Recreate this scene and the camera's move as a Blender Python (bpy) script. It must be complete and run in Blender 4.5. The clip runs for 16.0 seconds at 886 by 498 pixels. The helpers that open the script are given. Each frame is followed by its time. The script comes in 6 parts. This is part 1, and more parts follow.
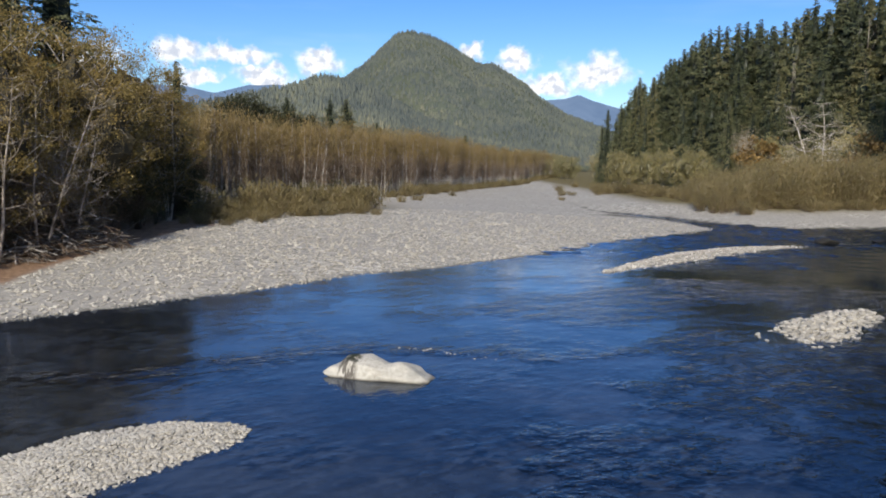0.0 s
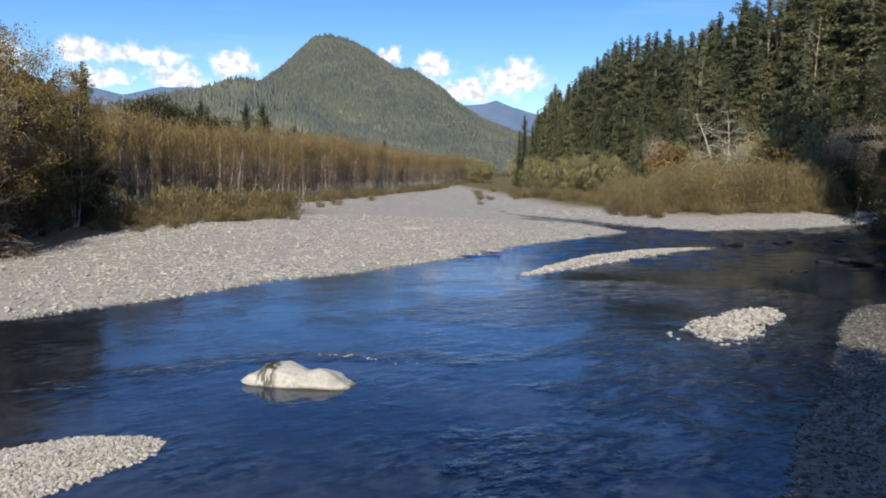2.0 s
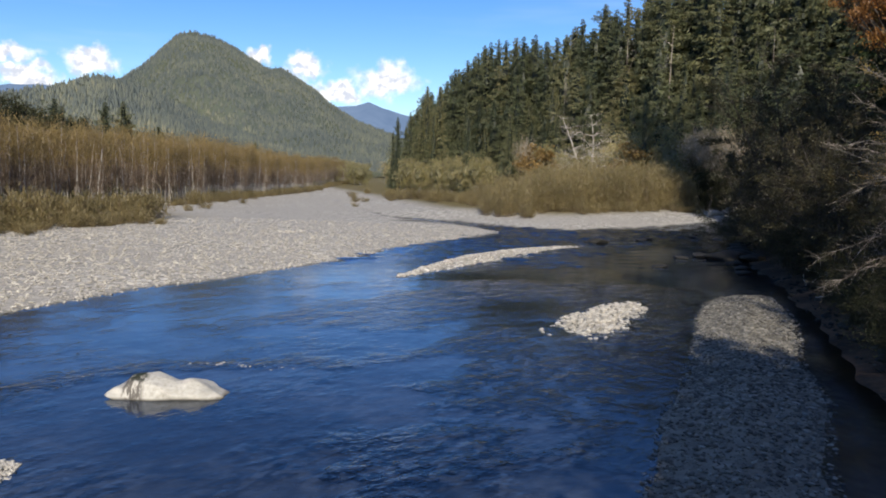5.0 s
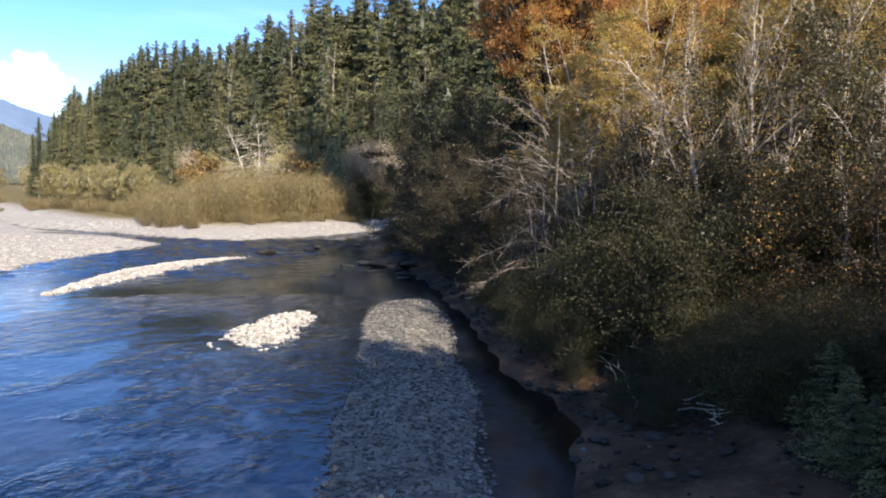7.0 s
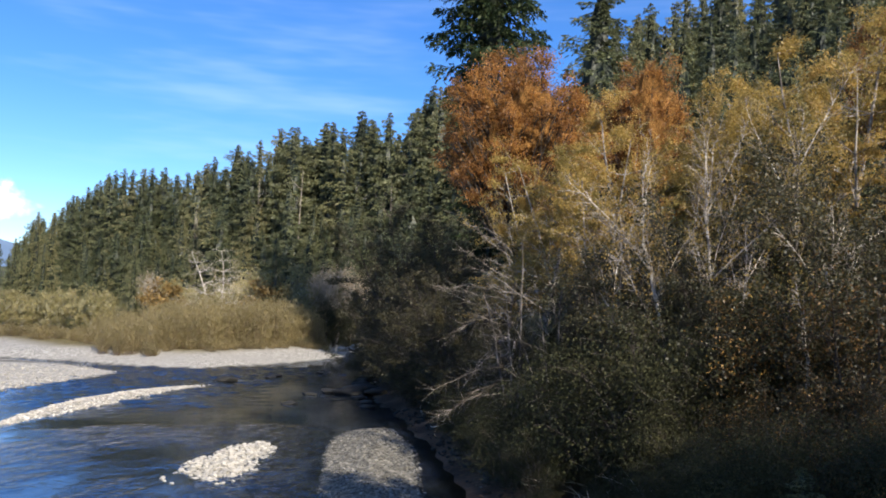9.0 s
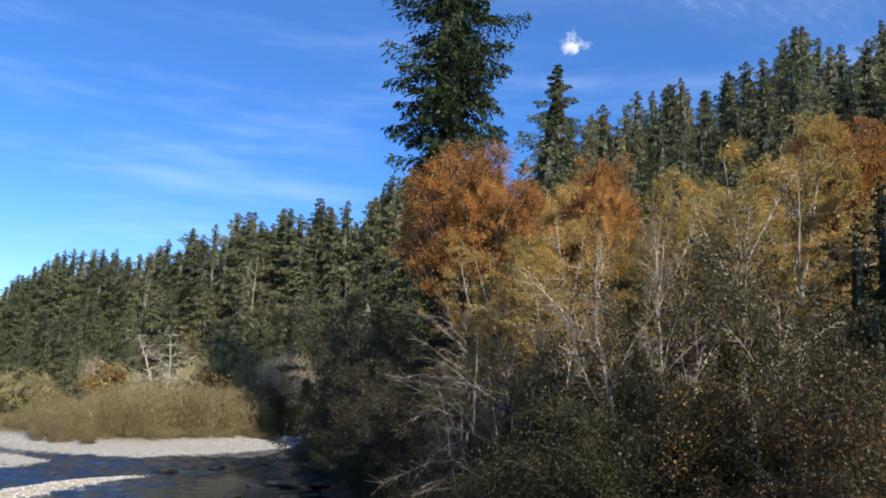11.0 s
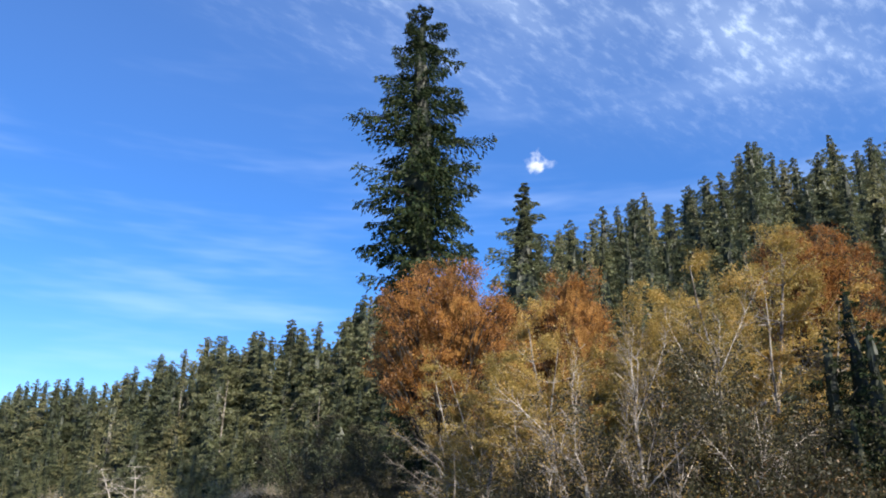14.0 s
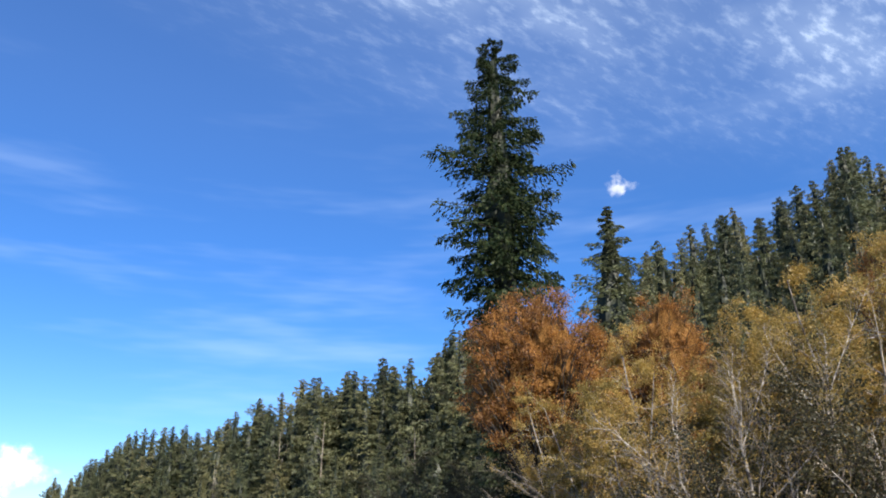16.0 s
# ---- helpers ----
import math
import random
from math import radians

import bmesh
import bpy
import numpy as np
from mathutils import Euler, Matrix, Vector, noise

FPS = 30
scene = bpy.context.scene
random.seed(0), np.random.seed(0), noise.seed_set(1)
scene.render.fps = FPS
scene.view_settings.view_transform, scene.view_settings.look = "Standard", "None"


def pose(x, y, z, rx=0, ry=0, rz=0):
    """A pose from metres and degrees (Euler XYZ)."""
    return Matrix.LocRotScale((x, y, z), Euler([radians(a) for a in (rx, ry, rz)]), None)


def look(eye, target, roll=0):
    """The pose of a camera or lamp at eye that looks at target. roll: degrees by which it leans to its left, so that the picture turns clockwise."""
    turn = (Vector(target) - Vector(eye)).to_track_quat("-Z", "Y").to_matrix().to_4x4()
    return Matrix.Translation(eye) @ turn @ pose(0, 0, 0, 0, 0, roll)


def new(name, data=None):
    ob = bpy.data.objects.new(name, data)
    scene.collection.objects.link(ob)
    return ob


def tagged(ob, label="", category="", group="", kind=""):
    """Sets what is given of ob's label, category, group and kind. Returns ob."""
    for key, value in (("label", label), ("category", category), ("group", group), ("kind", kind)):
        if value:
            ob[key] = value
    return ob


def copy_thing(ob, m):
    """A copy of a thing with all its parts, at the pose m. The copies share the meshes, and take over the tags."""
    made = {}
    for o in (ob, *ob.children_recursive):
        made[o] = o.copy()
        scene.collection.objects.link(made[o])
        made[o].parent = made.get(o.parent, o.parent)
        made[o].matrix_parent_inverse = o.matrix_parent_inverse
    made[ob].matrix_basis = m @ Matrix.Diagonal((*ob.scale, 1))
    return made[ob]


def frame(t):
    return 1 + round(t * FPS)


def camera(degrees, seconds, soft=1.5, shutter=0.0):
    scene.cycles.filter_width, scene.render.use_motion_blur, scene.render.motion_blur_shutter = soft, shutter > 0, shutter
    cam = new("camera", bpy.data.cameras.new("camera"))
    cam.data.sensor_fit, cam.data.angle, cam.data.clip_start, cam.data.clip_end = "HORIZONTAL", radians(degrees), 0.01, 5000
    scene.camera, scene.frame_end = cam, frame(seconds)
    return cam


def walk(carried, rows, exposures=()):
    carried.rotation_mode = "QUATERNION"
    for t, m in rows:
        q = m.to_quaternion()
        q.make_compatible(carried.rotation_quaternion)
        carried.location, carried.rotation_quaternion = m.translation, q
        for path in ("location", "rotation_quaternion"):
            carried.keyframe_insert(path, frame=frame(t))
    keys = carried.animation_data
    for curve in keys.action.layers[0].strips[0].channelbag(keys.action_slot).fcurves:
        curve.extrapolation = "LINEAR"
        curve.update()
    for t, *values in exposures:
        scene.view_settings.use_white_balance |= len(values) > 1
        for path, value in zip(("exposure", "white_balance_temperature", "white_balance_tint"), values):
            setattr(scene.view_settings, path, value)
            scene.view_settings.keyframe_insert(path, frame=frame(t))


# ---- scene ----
cam = camera(58.33, 16.0, soft=1.9)
EYE = (0.0, 0.0, 7.0)
PATH = [
    (0.0, pose(*EYE, 83.900, -0.982, -0.012)),
    (0.5, pose(*EYE, 83.935, -1.082, -1.005)),
    (1.0, pose(*EYE, 83.962, -1.016, -2.864)),
    (1.5, pose(*EYE, 84.040, -1.029, -4.560)),
    (2.0, pose(*EYE, 84.321, -1.024, -5.800)),
    (2.5, pose(*EYE, 84.217, -1.052, -6.938)),
    (3.0, pose(*EYE, 84.186, -0.879, -7.606)),
    (3.2, pose(*EYE, 84.095, -0.841, -7.893)),
    (5.3, pose(*EYE, 84.780, -0.924, -17.591)),
    (5.5, pose(*EYE, 84.780, -0.944, -19.718)),
    (6.0, pose(*EYE, 84.730, -0.450, -24.923)),
    (6.5, pose(*EYE, 84.709, -1.230, -32.951)),
    (7.0, pose(*EYE, 85.825, -1.581, -38.448)),
    (7.5, pose(*EYE, 88.690, -1.669, -39.841)),
    (8.0, pose(*EYE, 91.295, -1.578, -40.192)),
    (8.5, pose(*EYE, 93.090, -1.719, -40.536)),
    (9.0, pose(*EYE, 94.987, -1.522, -40.958)),
    (9.5, pose(*EYE, 96.677, -2.013, -41.437)),
    (10.0, pose(*EYE, 98.261, -2.266, -42.081)),
    (10.2, pose(*EYE, 98.958, -2.354, -42.673)),
    (12.5, pose(*EYE, 105.662, -1.261, -45.265)),
    (13.0, pose(*EYE, 106.954, -0.798, -45.349)),
    (13.5, pose(*EYE, 108.109, -0.953, -45.050)),
    (14.0, pose(*EYE, 110.024, -0.302, -45.818)),
    (14.5, pose(*EYE, 111.147, 0.038, -46.230)),
    (15.0, pose(*EYE, 112.052, 0.716, -45.019)),
    (15.5, pose(*EYE, 112.264, 0.875, -41.892)),
    (16.0, pose(*EYE, 112.405, 0.976, -38.825)),
]
EXPOSURES = [(0.0, 0.27, 6500, 10), (3.2, 0.34, 6600, 11), (5.3, 0.34, 6600, 11), (6.0, 0.36, 6700, 12), (6.6, 0.87, 6850, 14), (7.3, 1.38, 6900, 15), (8.0, 1.44, 6900, 15),
             (9.0, 0.90, 6600, 11), (10.0, 0.68, 6500, 10), (12.5, 0.96, 6500, 10), (14.0, 0.96, 6500, 10), (16.0, 0.80, 6500, 10)]
walk(cam, PATH, EXPOSURES)

# ---- sun and sky ----
SUN_AZ, SUN_EL = 191.0, 33.0          # degrees clockwise from +y, and above the horizon
SKY_STRENGTH = 0.117


def heading(az, el=0.0):
    a, e = radians(az), radians(el)
    return Vector((math.sin(a) * math.cos(e), math.cos(a) * math.cos(e), math.sin(e)))


def place(az, dist, z=0.0):
    """A spot on the plan by bearing and distance from the bridge."""
    return Vector((math.sin(radians(az)) * dist, math.cos(radians(az)) * dist, z))


sun_data = bpy.data.lights.new("sun", "SUN")
sun_data.energy, sun_data.angle, sun_data.color = 4.7, radians(0.53), (1.0, 0.92, 0.79)
sun = new("sun", sun_data)
sun.matrix_world = look(heading(SUN_AZ, SUN_EL) * 300, (0, 0, 0))

world = bpy.data.worlds.new("sky")
scene.world = world
world.use_nodes = True
wn, wl = world.node_tree.nodes, world.node_tree.links
wn.clear()


def wmath(op, a, b=None, c=None):
    n = wn.new("ShaderNodeMath")
    n.operation = op
    for k, v in enumerate((a, b, c)):
        if v is None:
            continue
        if isinstance(v, (int, float)):
            n.inputs[k].default_value = v
        else:
            wl.new(v, n.inputs[k])
    return n.outputs[0]


def wvec(op, a, b=None):
    n = wn.new("ShaderNodeVectorMath")
    n.operation = op
    for k, v in enumerate((a, b)):
        if v is None:
            continue
        if isinstance(v, tuple):
            n.inputs[k].default_value = v
        else:
            wl.new(v, n.inputs[k])
    return n.outputs["Value"] if op in ("LENGTH", "DOT_PRODUCT") else n.outputs["Vector"]


def wnoise(vec, scale, detail, rough=0.55, out="Fac"):
    n = wn.new("ShaderNodeTexNoise")
    n.inputs["Scale"].default_value, n.inputs["Detail"].default_value, n.inputs["Roughness"].default_value = scale, detail, rough
    wl.new(vec, n.inputs["Vector"])
    return n.outputs[out]


def wstep(v, lo, hi, to=1.0):
    n = wn.new("ShaderNodeMapRange")
    n.interpolation_type = "SMOOTHSTEP"
    wl.new(v, n.inputs["Value"])
    n.inputs["From Min"].default_value, n.inputs["From Max"].default_value, n.inputs["To Max"].default_value = lo, hi, to
    return n.outputs["Result"]


sky = wn.new("ShaderNodeTexSky")
sky.sky_type, sky.sun_disc = "NISHITA", False
sky.sun_elevation, sky.sun_rotation = radians(SUN_EL), radians(SUN_AZ)
sky.altitude, sky.air_density, sky.dust_density, sky.ozone_density = 100, 0.95, 0.1, 4.0
vivid = wn.new("ShaderNodeHueSaturation")
vivid.inputs["Saturation"].default_value, vivid.inputs["Hue"].default_value = 1.28, 0.511
wl.new(sky.outputs["Color"], vivid.inputs["Color"])
sky_scaled = wvec("SCALE", vivid.outputs["Color"])
sky_scaled.node.inputs["Scale"].default_value = SKY_STRENGTH

tc = wn.new("ShaderNodeTexCoord").outputs["Generated"]
sep = wn.new("ShaderNodeSeparateXYZ")
wl.new(tc, sep.inputs[0])
az = wmath("MULTIPLY", wmath("ARCTAN2", sep.outputs["X"], sep.outputs["Y"]), 57.2958)
el = wmath("MULTIPLY", wmath("ARCSINE", sep.outputs["Z"]), 57.2958)
comb = wn.new("ShaderNodeCombineXYZ")
wl.new(az, comb.inputs[0])
wl.new(el, comb.inputs[1])
azel = comb.outputs[0]
puff = wvec("SUBTRACT", wnoise(azel, 0.9, 4.0, 0.5, "Color"), (0.5, 0.5, 0.5))
puff_scaled = wvec("SCALE", puff)
puff_scaled.node.inputs["Scale"].default_value = 2.6
warped = wvec("ADD", azel, puff_scaled)
# cumulus heaps over the far ranges: bearing, height, half width, half height in degrees
HEAPS = ((-18.2, 7.2, 2.0, 0.9), (-14.6, 7.1, 2.6, 0.7), (-17.0, 5.6, 1.7, 0.5), (-12.6, 5.8, 2.0, 0.8), (-8.8, 6.9, 1.5, 0.9),
         (1.9, 8.0, 0.9, 0.7), (5.0, 7.2, 1.4, 1.0), (7.4, 5.6, 1.7, 0.8), (10.8, 6.5, 2.2, 1.2), (-24.0, 6.4, 2.5, 0.9), (53.3, 26.0, 0.9, 0.5), (-38.0, 7.0, 4.0, 1.3))
heap = None
for a0, e0, ra, re in HEAPS:
    d = wvec("LENGTH", wvec("DIVIDE", wvec("SUBTRACT", warped, (a0, e0, 0.0)), (ra, re, 1e6)))
    heap = d if heap is None else wmath("MINIMUM", heap, d)
heap_fac = wmath("MULTIPLY", wstep(wmath("SUBTRACT", 1.3, heap), 0.0, 0.85, 0.97), wstep(el, 34.0, 12.0))
heap_fac = wmath("MAXIMUM", heap_fac, wmath("MULTIPLY", wstep(wmath("SUBTRACT", 1.4, heap), 0.0, 1.2, 0.5), wstep(el, 15.0, 20.0)))
# thin high cloud: streaks low down, a ribbed sheet overhead
zz = wmath("ADD", wmath("MAXIMUM", sep.outputs["Z"], 0.0), 0.12)
px = wmath("DIVIDE", sep.outputs["X"], zz)
py = wmath("DIVIDE", sep.outputs["Y"], zz)
cp = wn.new("ShaderNodeCombineXYZ")
wl.new(px, cp.inputs[0])
wl.new(py, cp.inputs[1])
plane = cp.outputs[0]
mapr = wn.new("ShaderNodeMapping")
wl.new(plane, mapr.inputs["Vector"])
mapr.inputs["Rotation"].default_value, mapr.inputs["Scale"].default_value = (0, 0, radians(28)), (1.0, 2.2, 1.0)
ribs = wstep(wnoise(mapr.outputs["Vector"], 20.0, 4.0, 0.6), 0.44, 0.78)
veil = wstep(wnoise(mapr.outputs["Vector"], 2.2, 3.0, 0.55), 0.40, 0.72)
high = wstep(wmath("ADD", el, wmath("MULTIPLY", az, 0.22)), 38.0, 50.0)
ribbed = wmath("MULTIPLY", wmath("MULTIPLY", wmath("ADD", wmath("MULTIPLY", ribs, 0.5), 0.25), high), wmath("ADD", wmath("MULTIPLY", veil, 0.6), 0.25))
maps = wn.new("ShaderNodeMapping")
wl.new(azel, maps.inputs["Vector"])
maps.inputs["Rotation"].default_value, maps.inputs["Scale"].default_value = (0, 0, radians(-8)), (0.035, 0.22, 1.0)
streak = wmath("MULTIPLY", wstep(wnoise(maps.outputs["Vector"], 1.0, 4.0, 0.6), 0.48, 0.75), 0.17)
streak = wmath("MULTIPLY", streak, wstep(el, 40.0, 16.0))
thin = wmath("MINIMUM", wmath("ADD", wmath("ADD", ribbed, streak), wstep(el, 14.0, 34.0, 0.04)), 0.8)

shade = wstep(wnoise(azel, 1.6, 4.0), 0.35, 0.62)
cloud_tone = wn.new("ShaderNodeMixRGB")
cloud_tone.inputs[1].default_value, cloud_tone.inputs[2].default_value = (0.58, 0.62, 0.71, 1), (1.05, 1.03, 1.00, 1)
wl.new(shade, cloud_tone.inputs[0])
m1 = wn.new("ShaderNodeMixRGB")
m1.inputs[2].default_value = (0.70, 0.82, 0.97, 1)
wl.new(thin, m1.inputs[0])
wl.new(sky_scaled, m1.inputs[1])
m2 = wn.new("ShaderNodeMixRGB")
wl.new(heap_fac, m2.inputs[0])
wl.new(m1.outputs[0], m2.inputs[1])
wl.new(cloud_tone.outputs[0], m2.inputs[2])
bg = wn.new("ShaderNodeBackground")
wl.new(m2.outputs[0], bg.inputs["Color"])
wout = wn.new("ShaderNodeOutputWorld")
wl.new(bg.outputs[0], wout.inputs["Surface"])


# ---- materials ----
class Nodes:
    """A short hand for building a node material."""

    def __init__(self, name):
        self.mat = bpy.data.materials.new(name)
        self.mat.use_nodes = True
        self.n, self.l = self.mat.node_tree.nodes, self.mat.node_tree.links
        self.n.clear()
        self.out = self.n.new("ShaderNodeOutputMaterial")
        self.pos = self.n.new("ShaderNodeTexCoord").outputs["Object"]

    def put(self, sock, v):
        if hasattr(v, "is_output"):
            self.l.new(v, sock)
        else:
            sock.default_value = v

    def noise(self, scale, detail=3.0, rough=0.55, vec=None, stretch=None):
        vec = vec or self.pos
        if stretch:
            m = self.n.new("ShaderNodeMapping")
            m.inputs["Scale"].default_value = stretch
            self.l.new(vec, m.inputs["Vector"])
            vec = m.outputs["Vector"]
        n = self.n.new("ShaderNodeTexNoise")
        n.inputs["Scale"].default_value, n.inputs["Detail"].default_value, n.inputs["Roughness"].default_value = scale, detail, rough
        self.l.new(vec, n.inputs["Vector"])
        return n.outputs["Fac"]

    def voronoi(self, scale, out="Distance", vec=None):
        n = self.n.new("ShaderNodeTexVoronoi")
        n.inputs["Scale"].default_value = scale
        self.l.new(vec or self.pos, n.inputs["Vector"])
        return n.outputs[out]

    def step(self, v, lo, hi, a=0.0, b=1.0):
        n = self.n.new("ShaderNodeMapRange")
        n.interpolation_type = "SMOOTHSTEP"
        self.l.new(v, n.inputs["Value"])
        for k, x in (("From Min", lo), ("From Max", hi), ("To Min", a), ("To Max", b)):
            n.inputs[k].default_value = x
        return n.outputs["Result"]

    def math(self, op, a, b=0.0):
        n = self.n.new("ShaderNodeMath")
        n.operation = op
        self.put(n.inputs[0], a)
        self.put(n.inputs[1], b)
        return n.outputs[0]

    def mix(self, fac, a, b, mode="MIX"):
        n = self.n.new("ShaderNodeMixRGB")
        n.blend_type = mode
        self.put(n.inputs[0], fac)
        self.put(n.inputs[1], a if hasattr(a, "is_output") else (*a, 1))
        self.put(n.inputs[2], b if hasattr(b, "is_output") else (*b, 1))
        return n.outputs[0]

    def ramp(self, fac, *stops):
        n = self.n.new("ShaderNodeValToRGB")
        self.l.new(fac, n.inputs[0])
        e = n.color_ramp.elements
        while len(e) < len(stops):
            e.new(0.5)
        for k, (p, c) in enumerate(stops):
            e[k].position, e[k].color = p, (*c, 1)
        return n.outputs[0]

    def island(self):
        return self.n.new("ShaderNodeNewGeometry").outputs["Random Per Island"]

    def each(self):
        return self.n.new("ShaderNodeObjectInfo").outputs["Random"]

    def attr(self, name):
        n = self.n.new("ShaderNodeAttribute")
        n.attribute_name = name
        return n.outputs["Color"]

    def bump(self, height, strength=0.5, dist=0.05):
        n = self.n.new("ShaderNodeBump")
        n.inputs["Strength"].default_value, n.inputs["Distance"].default_value = strength, dist
        self.l.new(height, n.inputs["Height"])
        return n.outputs["Normal"]

    def surface(self, color, rough=0.8, normal=None, spec=0.3):
        b = self.n.new("ShaderNodeBsdfPrincipled")
        self.put(b.inputs["Base Color"], color if hasattr(color, "is_output") else (*color, 1))
        self.put(b.inputs["Roughness"], rough)
        b.inputs["Specular IOR Level"].default_value = spec
        if normal is not None:
            self.l.new(normal, b.inputs["Normal"])
        self.l.new(b.outputs[0], self.out.inputs["Surface"])
        return self.mat


def leaf_material(name, stops, through_share=0.35, gloss=0.12, own=0.72):
    """Thin leaves: each leaf takes its own tone from the stops, and lets some light through."""
    m = Nodes(name)
    v = m.math("ADD", m.math("MULTIPLY", m.island(), own), m.math("MULTIPLY", m.each(), 1 - own))
    col = m.ramp(v, *stops)
    tone = m.step(m.noise(0.35, 2.0), 0.3, 0.7, 0.72, 1.2)
    col = m.mix(1.0, col, tone, "MULTIPLY")
    d, t, g, mx, mg = (m.n.new("ShaderNode" + k) for k in ("BsdfDiffuse", "BsdfTranslucent", "BsdfGlossy", "MixShader", "MixShader"))
    m.l.new(col, d.inputs["Color"])
    m.l.new(col, t.inputs["Color"])
    g.inputs["Roughness"].default_value = 0.5
    mx.inputs[0].default_value, mg.inputs[0].default_value = through_share, gloss * 0.25
    m.l.new(d.outputs[0], mx.inputs[1])
    m.l.new(t.outputs[0], mx.inputs[2])
    m.l.new(mx.outputs[0], mg.inputs[1])
    m.l.new(g.outputs[0], mg.inputs[2])
    m.l.new(mg.outputs[0], m.out.inputs["Surface"])
    return m.mat


def bark_material(name, dark, light, scale=6.0, cover=0.5):
    m = Nodes(name)
    a = m.noise(scale, 4.0, 0.65, stretch=(1.0, 1.0, 0.35))
    patch = m.step(m.noise(1.4, 3.0), cover - 0.12, cover + 0.12)
    col = m.mix(m.math("MULTIPLY", patch, m.step(a, 0.3, 0.6)), dark, light)
    return m.surface(col, 0.85, m.bump(a, 0.5, 0.03), 0.2)


def stone_material(name, stops, grain=30.0):
    m = Nodes(name)
    v = m.math("ADD", m.math("MULTIPLY", m.island(), 0.6), m.math("MULTIPLY", m.each(), 0.4))
    col = m.ramp(v, *stops)
    col = m.mix(0.35, col, m.step(m.noise(grain, 3.0), 0.3, 0.7, 0.55, 1.25), "MULTIPLY")
    return m.surface(col, 0.8, m.bump(m.noise(grain * 0.6, 3.0), 0.35, 0.01), 0.25)


STONE_STOPS = ((0.0, (0.12, 0.114, 0.10)), (0.22, (0.25, 0.235, 0.20)), (0.55, (0.385, 0.36, 0.305)), (0.88, (0.49, 0.455, 0.39)), (1.0, (0.66, 0.62, 0.55)))
mat_stone = stone_material("river_stone", STONE_STOPS)
# right bar and shore stones, darkened to carry the shade falling there
mat_shade_stone = stone_material("shade_toned_river_stone", ((0.0, (0.034, 0.032, 0.028)), (0.28, (0.075, 0.071, 0.062)), (0.6, (0.145, 0.138, 0.119)), (0.85, (0.30, 0.284, 0.245)), (1.0, (0.58, 0.55, 0.49))))
# wet rock, taken darker still for the bank's shade
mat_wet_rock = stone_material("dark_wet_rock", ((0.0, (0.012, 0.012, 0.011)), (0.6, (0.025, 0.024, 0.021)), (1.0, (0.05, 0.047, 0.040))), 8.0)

# pale boulder with grey lichen stains and a dark stained end
m = Nodes("pale_boulder")
big, fine = m.noise(1.3, 4.0), m.noise(9.0, 5.0, 0.65)
col = m.ramp(fine, (0.25, (0.30, 0.28, 0.235)), (0.5, (0.43, 0.405, 0.345)), (0.8, (0.54, 0.515, 0.45)))
col = m.mix(m.step(big, 0.52, 0.68, 0.0, 0.55), col, (0.30, 0.29, 0.25))
band = m.noise(2.4, 3.0, 0.6, stretch=(5.0, 1.0, 1.2))
spx = m.n.new("ShaderNodeSeparateXYZ")
m.l.new(m.pos, spx.inputs[0])
stain = m.math("MULTIPLY", m.step(spx.outputs[0], -0.72, -0.95), m.step(spx.outputs[0], -1.50, -1.38))
stain = m.math("MULTIPLY", stain, m.step(band, 0.40, 0.50))
col = m.mix(m.math("MULTIPLY", stain, 0.85), col, (0.06, 0.05, 0.04))
moss = m.math("MULTIPLY", m.math("MULTIPLY", m.step(spx.outputs[0], -0.62, -0.85), m.step(spx.outputs[0], -1.5, -1.3)), m.math("MULTIPLY", m.step(spx.outputs[2], 0.52, 0.62), m.step(m.noise(5.0, 3.0), 0.42, 0.5)))
col = m.mix(moss, col, (0.022, 0.026, 0.014))
wet = m.step(spx.outputs[2], 0.14, 0.05)
col = m.mix(m.math("MULTIPLY", wet, 0.8), col, (0.07, 0.06, 0.04))
mat_boulder = m.surface(col, 0.75, m.bump(m.math("ADD", fine, big), 0.5, 0.05), 0.25)

# ground: gravel, leaf litter and soil, rough grass, river bed, by zone
m = Nodes("valley_ground")
zone = m.attr("zone")
sz = m.n.new("ShaderNodeSeparateColor")
m.l.new(zone, sz.inputs[0])
cell = m.voronoi(3.4, "Color")
sc = m.n.new("ShaderNodeSeparateColor")
m.l.new(cell, sc.inputs[0])
edge = m.voronoi(3.4)
grav = m.ramp(sc.outputs[0], *STONE_STOPS)
grav = m.mix(m.step(edge, 0.3, 0.6, 0.0, 0.35), grav, (0.22, 0.21, 0.19))
sheet = m.step(m.noise(0.06, 4.0), 0.38, 0.62)
sand = m.mix(m.noise(2.0, 4.0), (0.235, 0.215, 0.185), (0.38, 0.36, 0.315))
grav = m.mix(m.math("MULTIPLY", sheet, 0.75), grav, sand)
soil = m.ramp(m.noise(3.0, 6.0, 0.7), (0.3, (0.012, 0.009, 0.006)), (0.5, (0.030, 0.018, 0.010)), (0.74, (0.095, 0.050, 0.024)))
turf = m.ramp(m.noise(1.2, 6.0, 0.7), (0.3, (0.06, 0.05, 0.02)), (0.55, (0.15, 0.12, 0.045)), (0.75, (0.25, 0.20, 0.09)))
bed = m.ramp(m.math("ADD", m.math("MULTIPLY", sc.outputs[1], 0.5), m.math("MULTIPLY", m.noise(0.25, 4.0), 0.5)), (0.2, (0.012, 0.013, 0.010)), (0.55, (0.045, 0.042, 0.030)), (0.9, (0.12, 0.105, 0.075)))
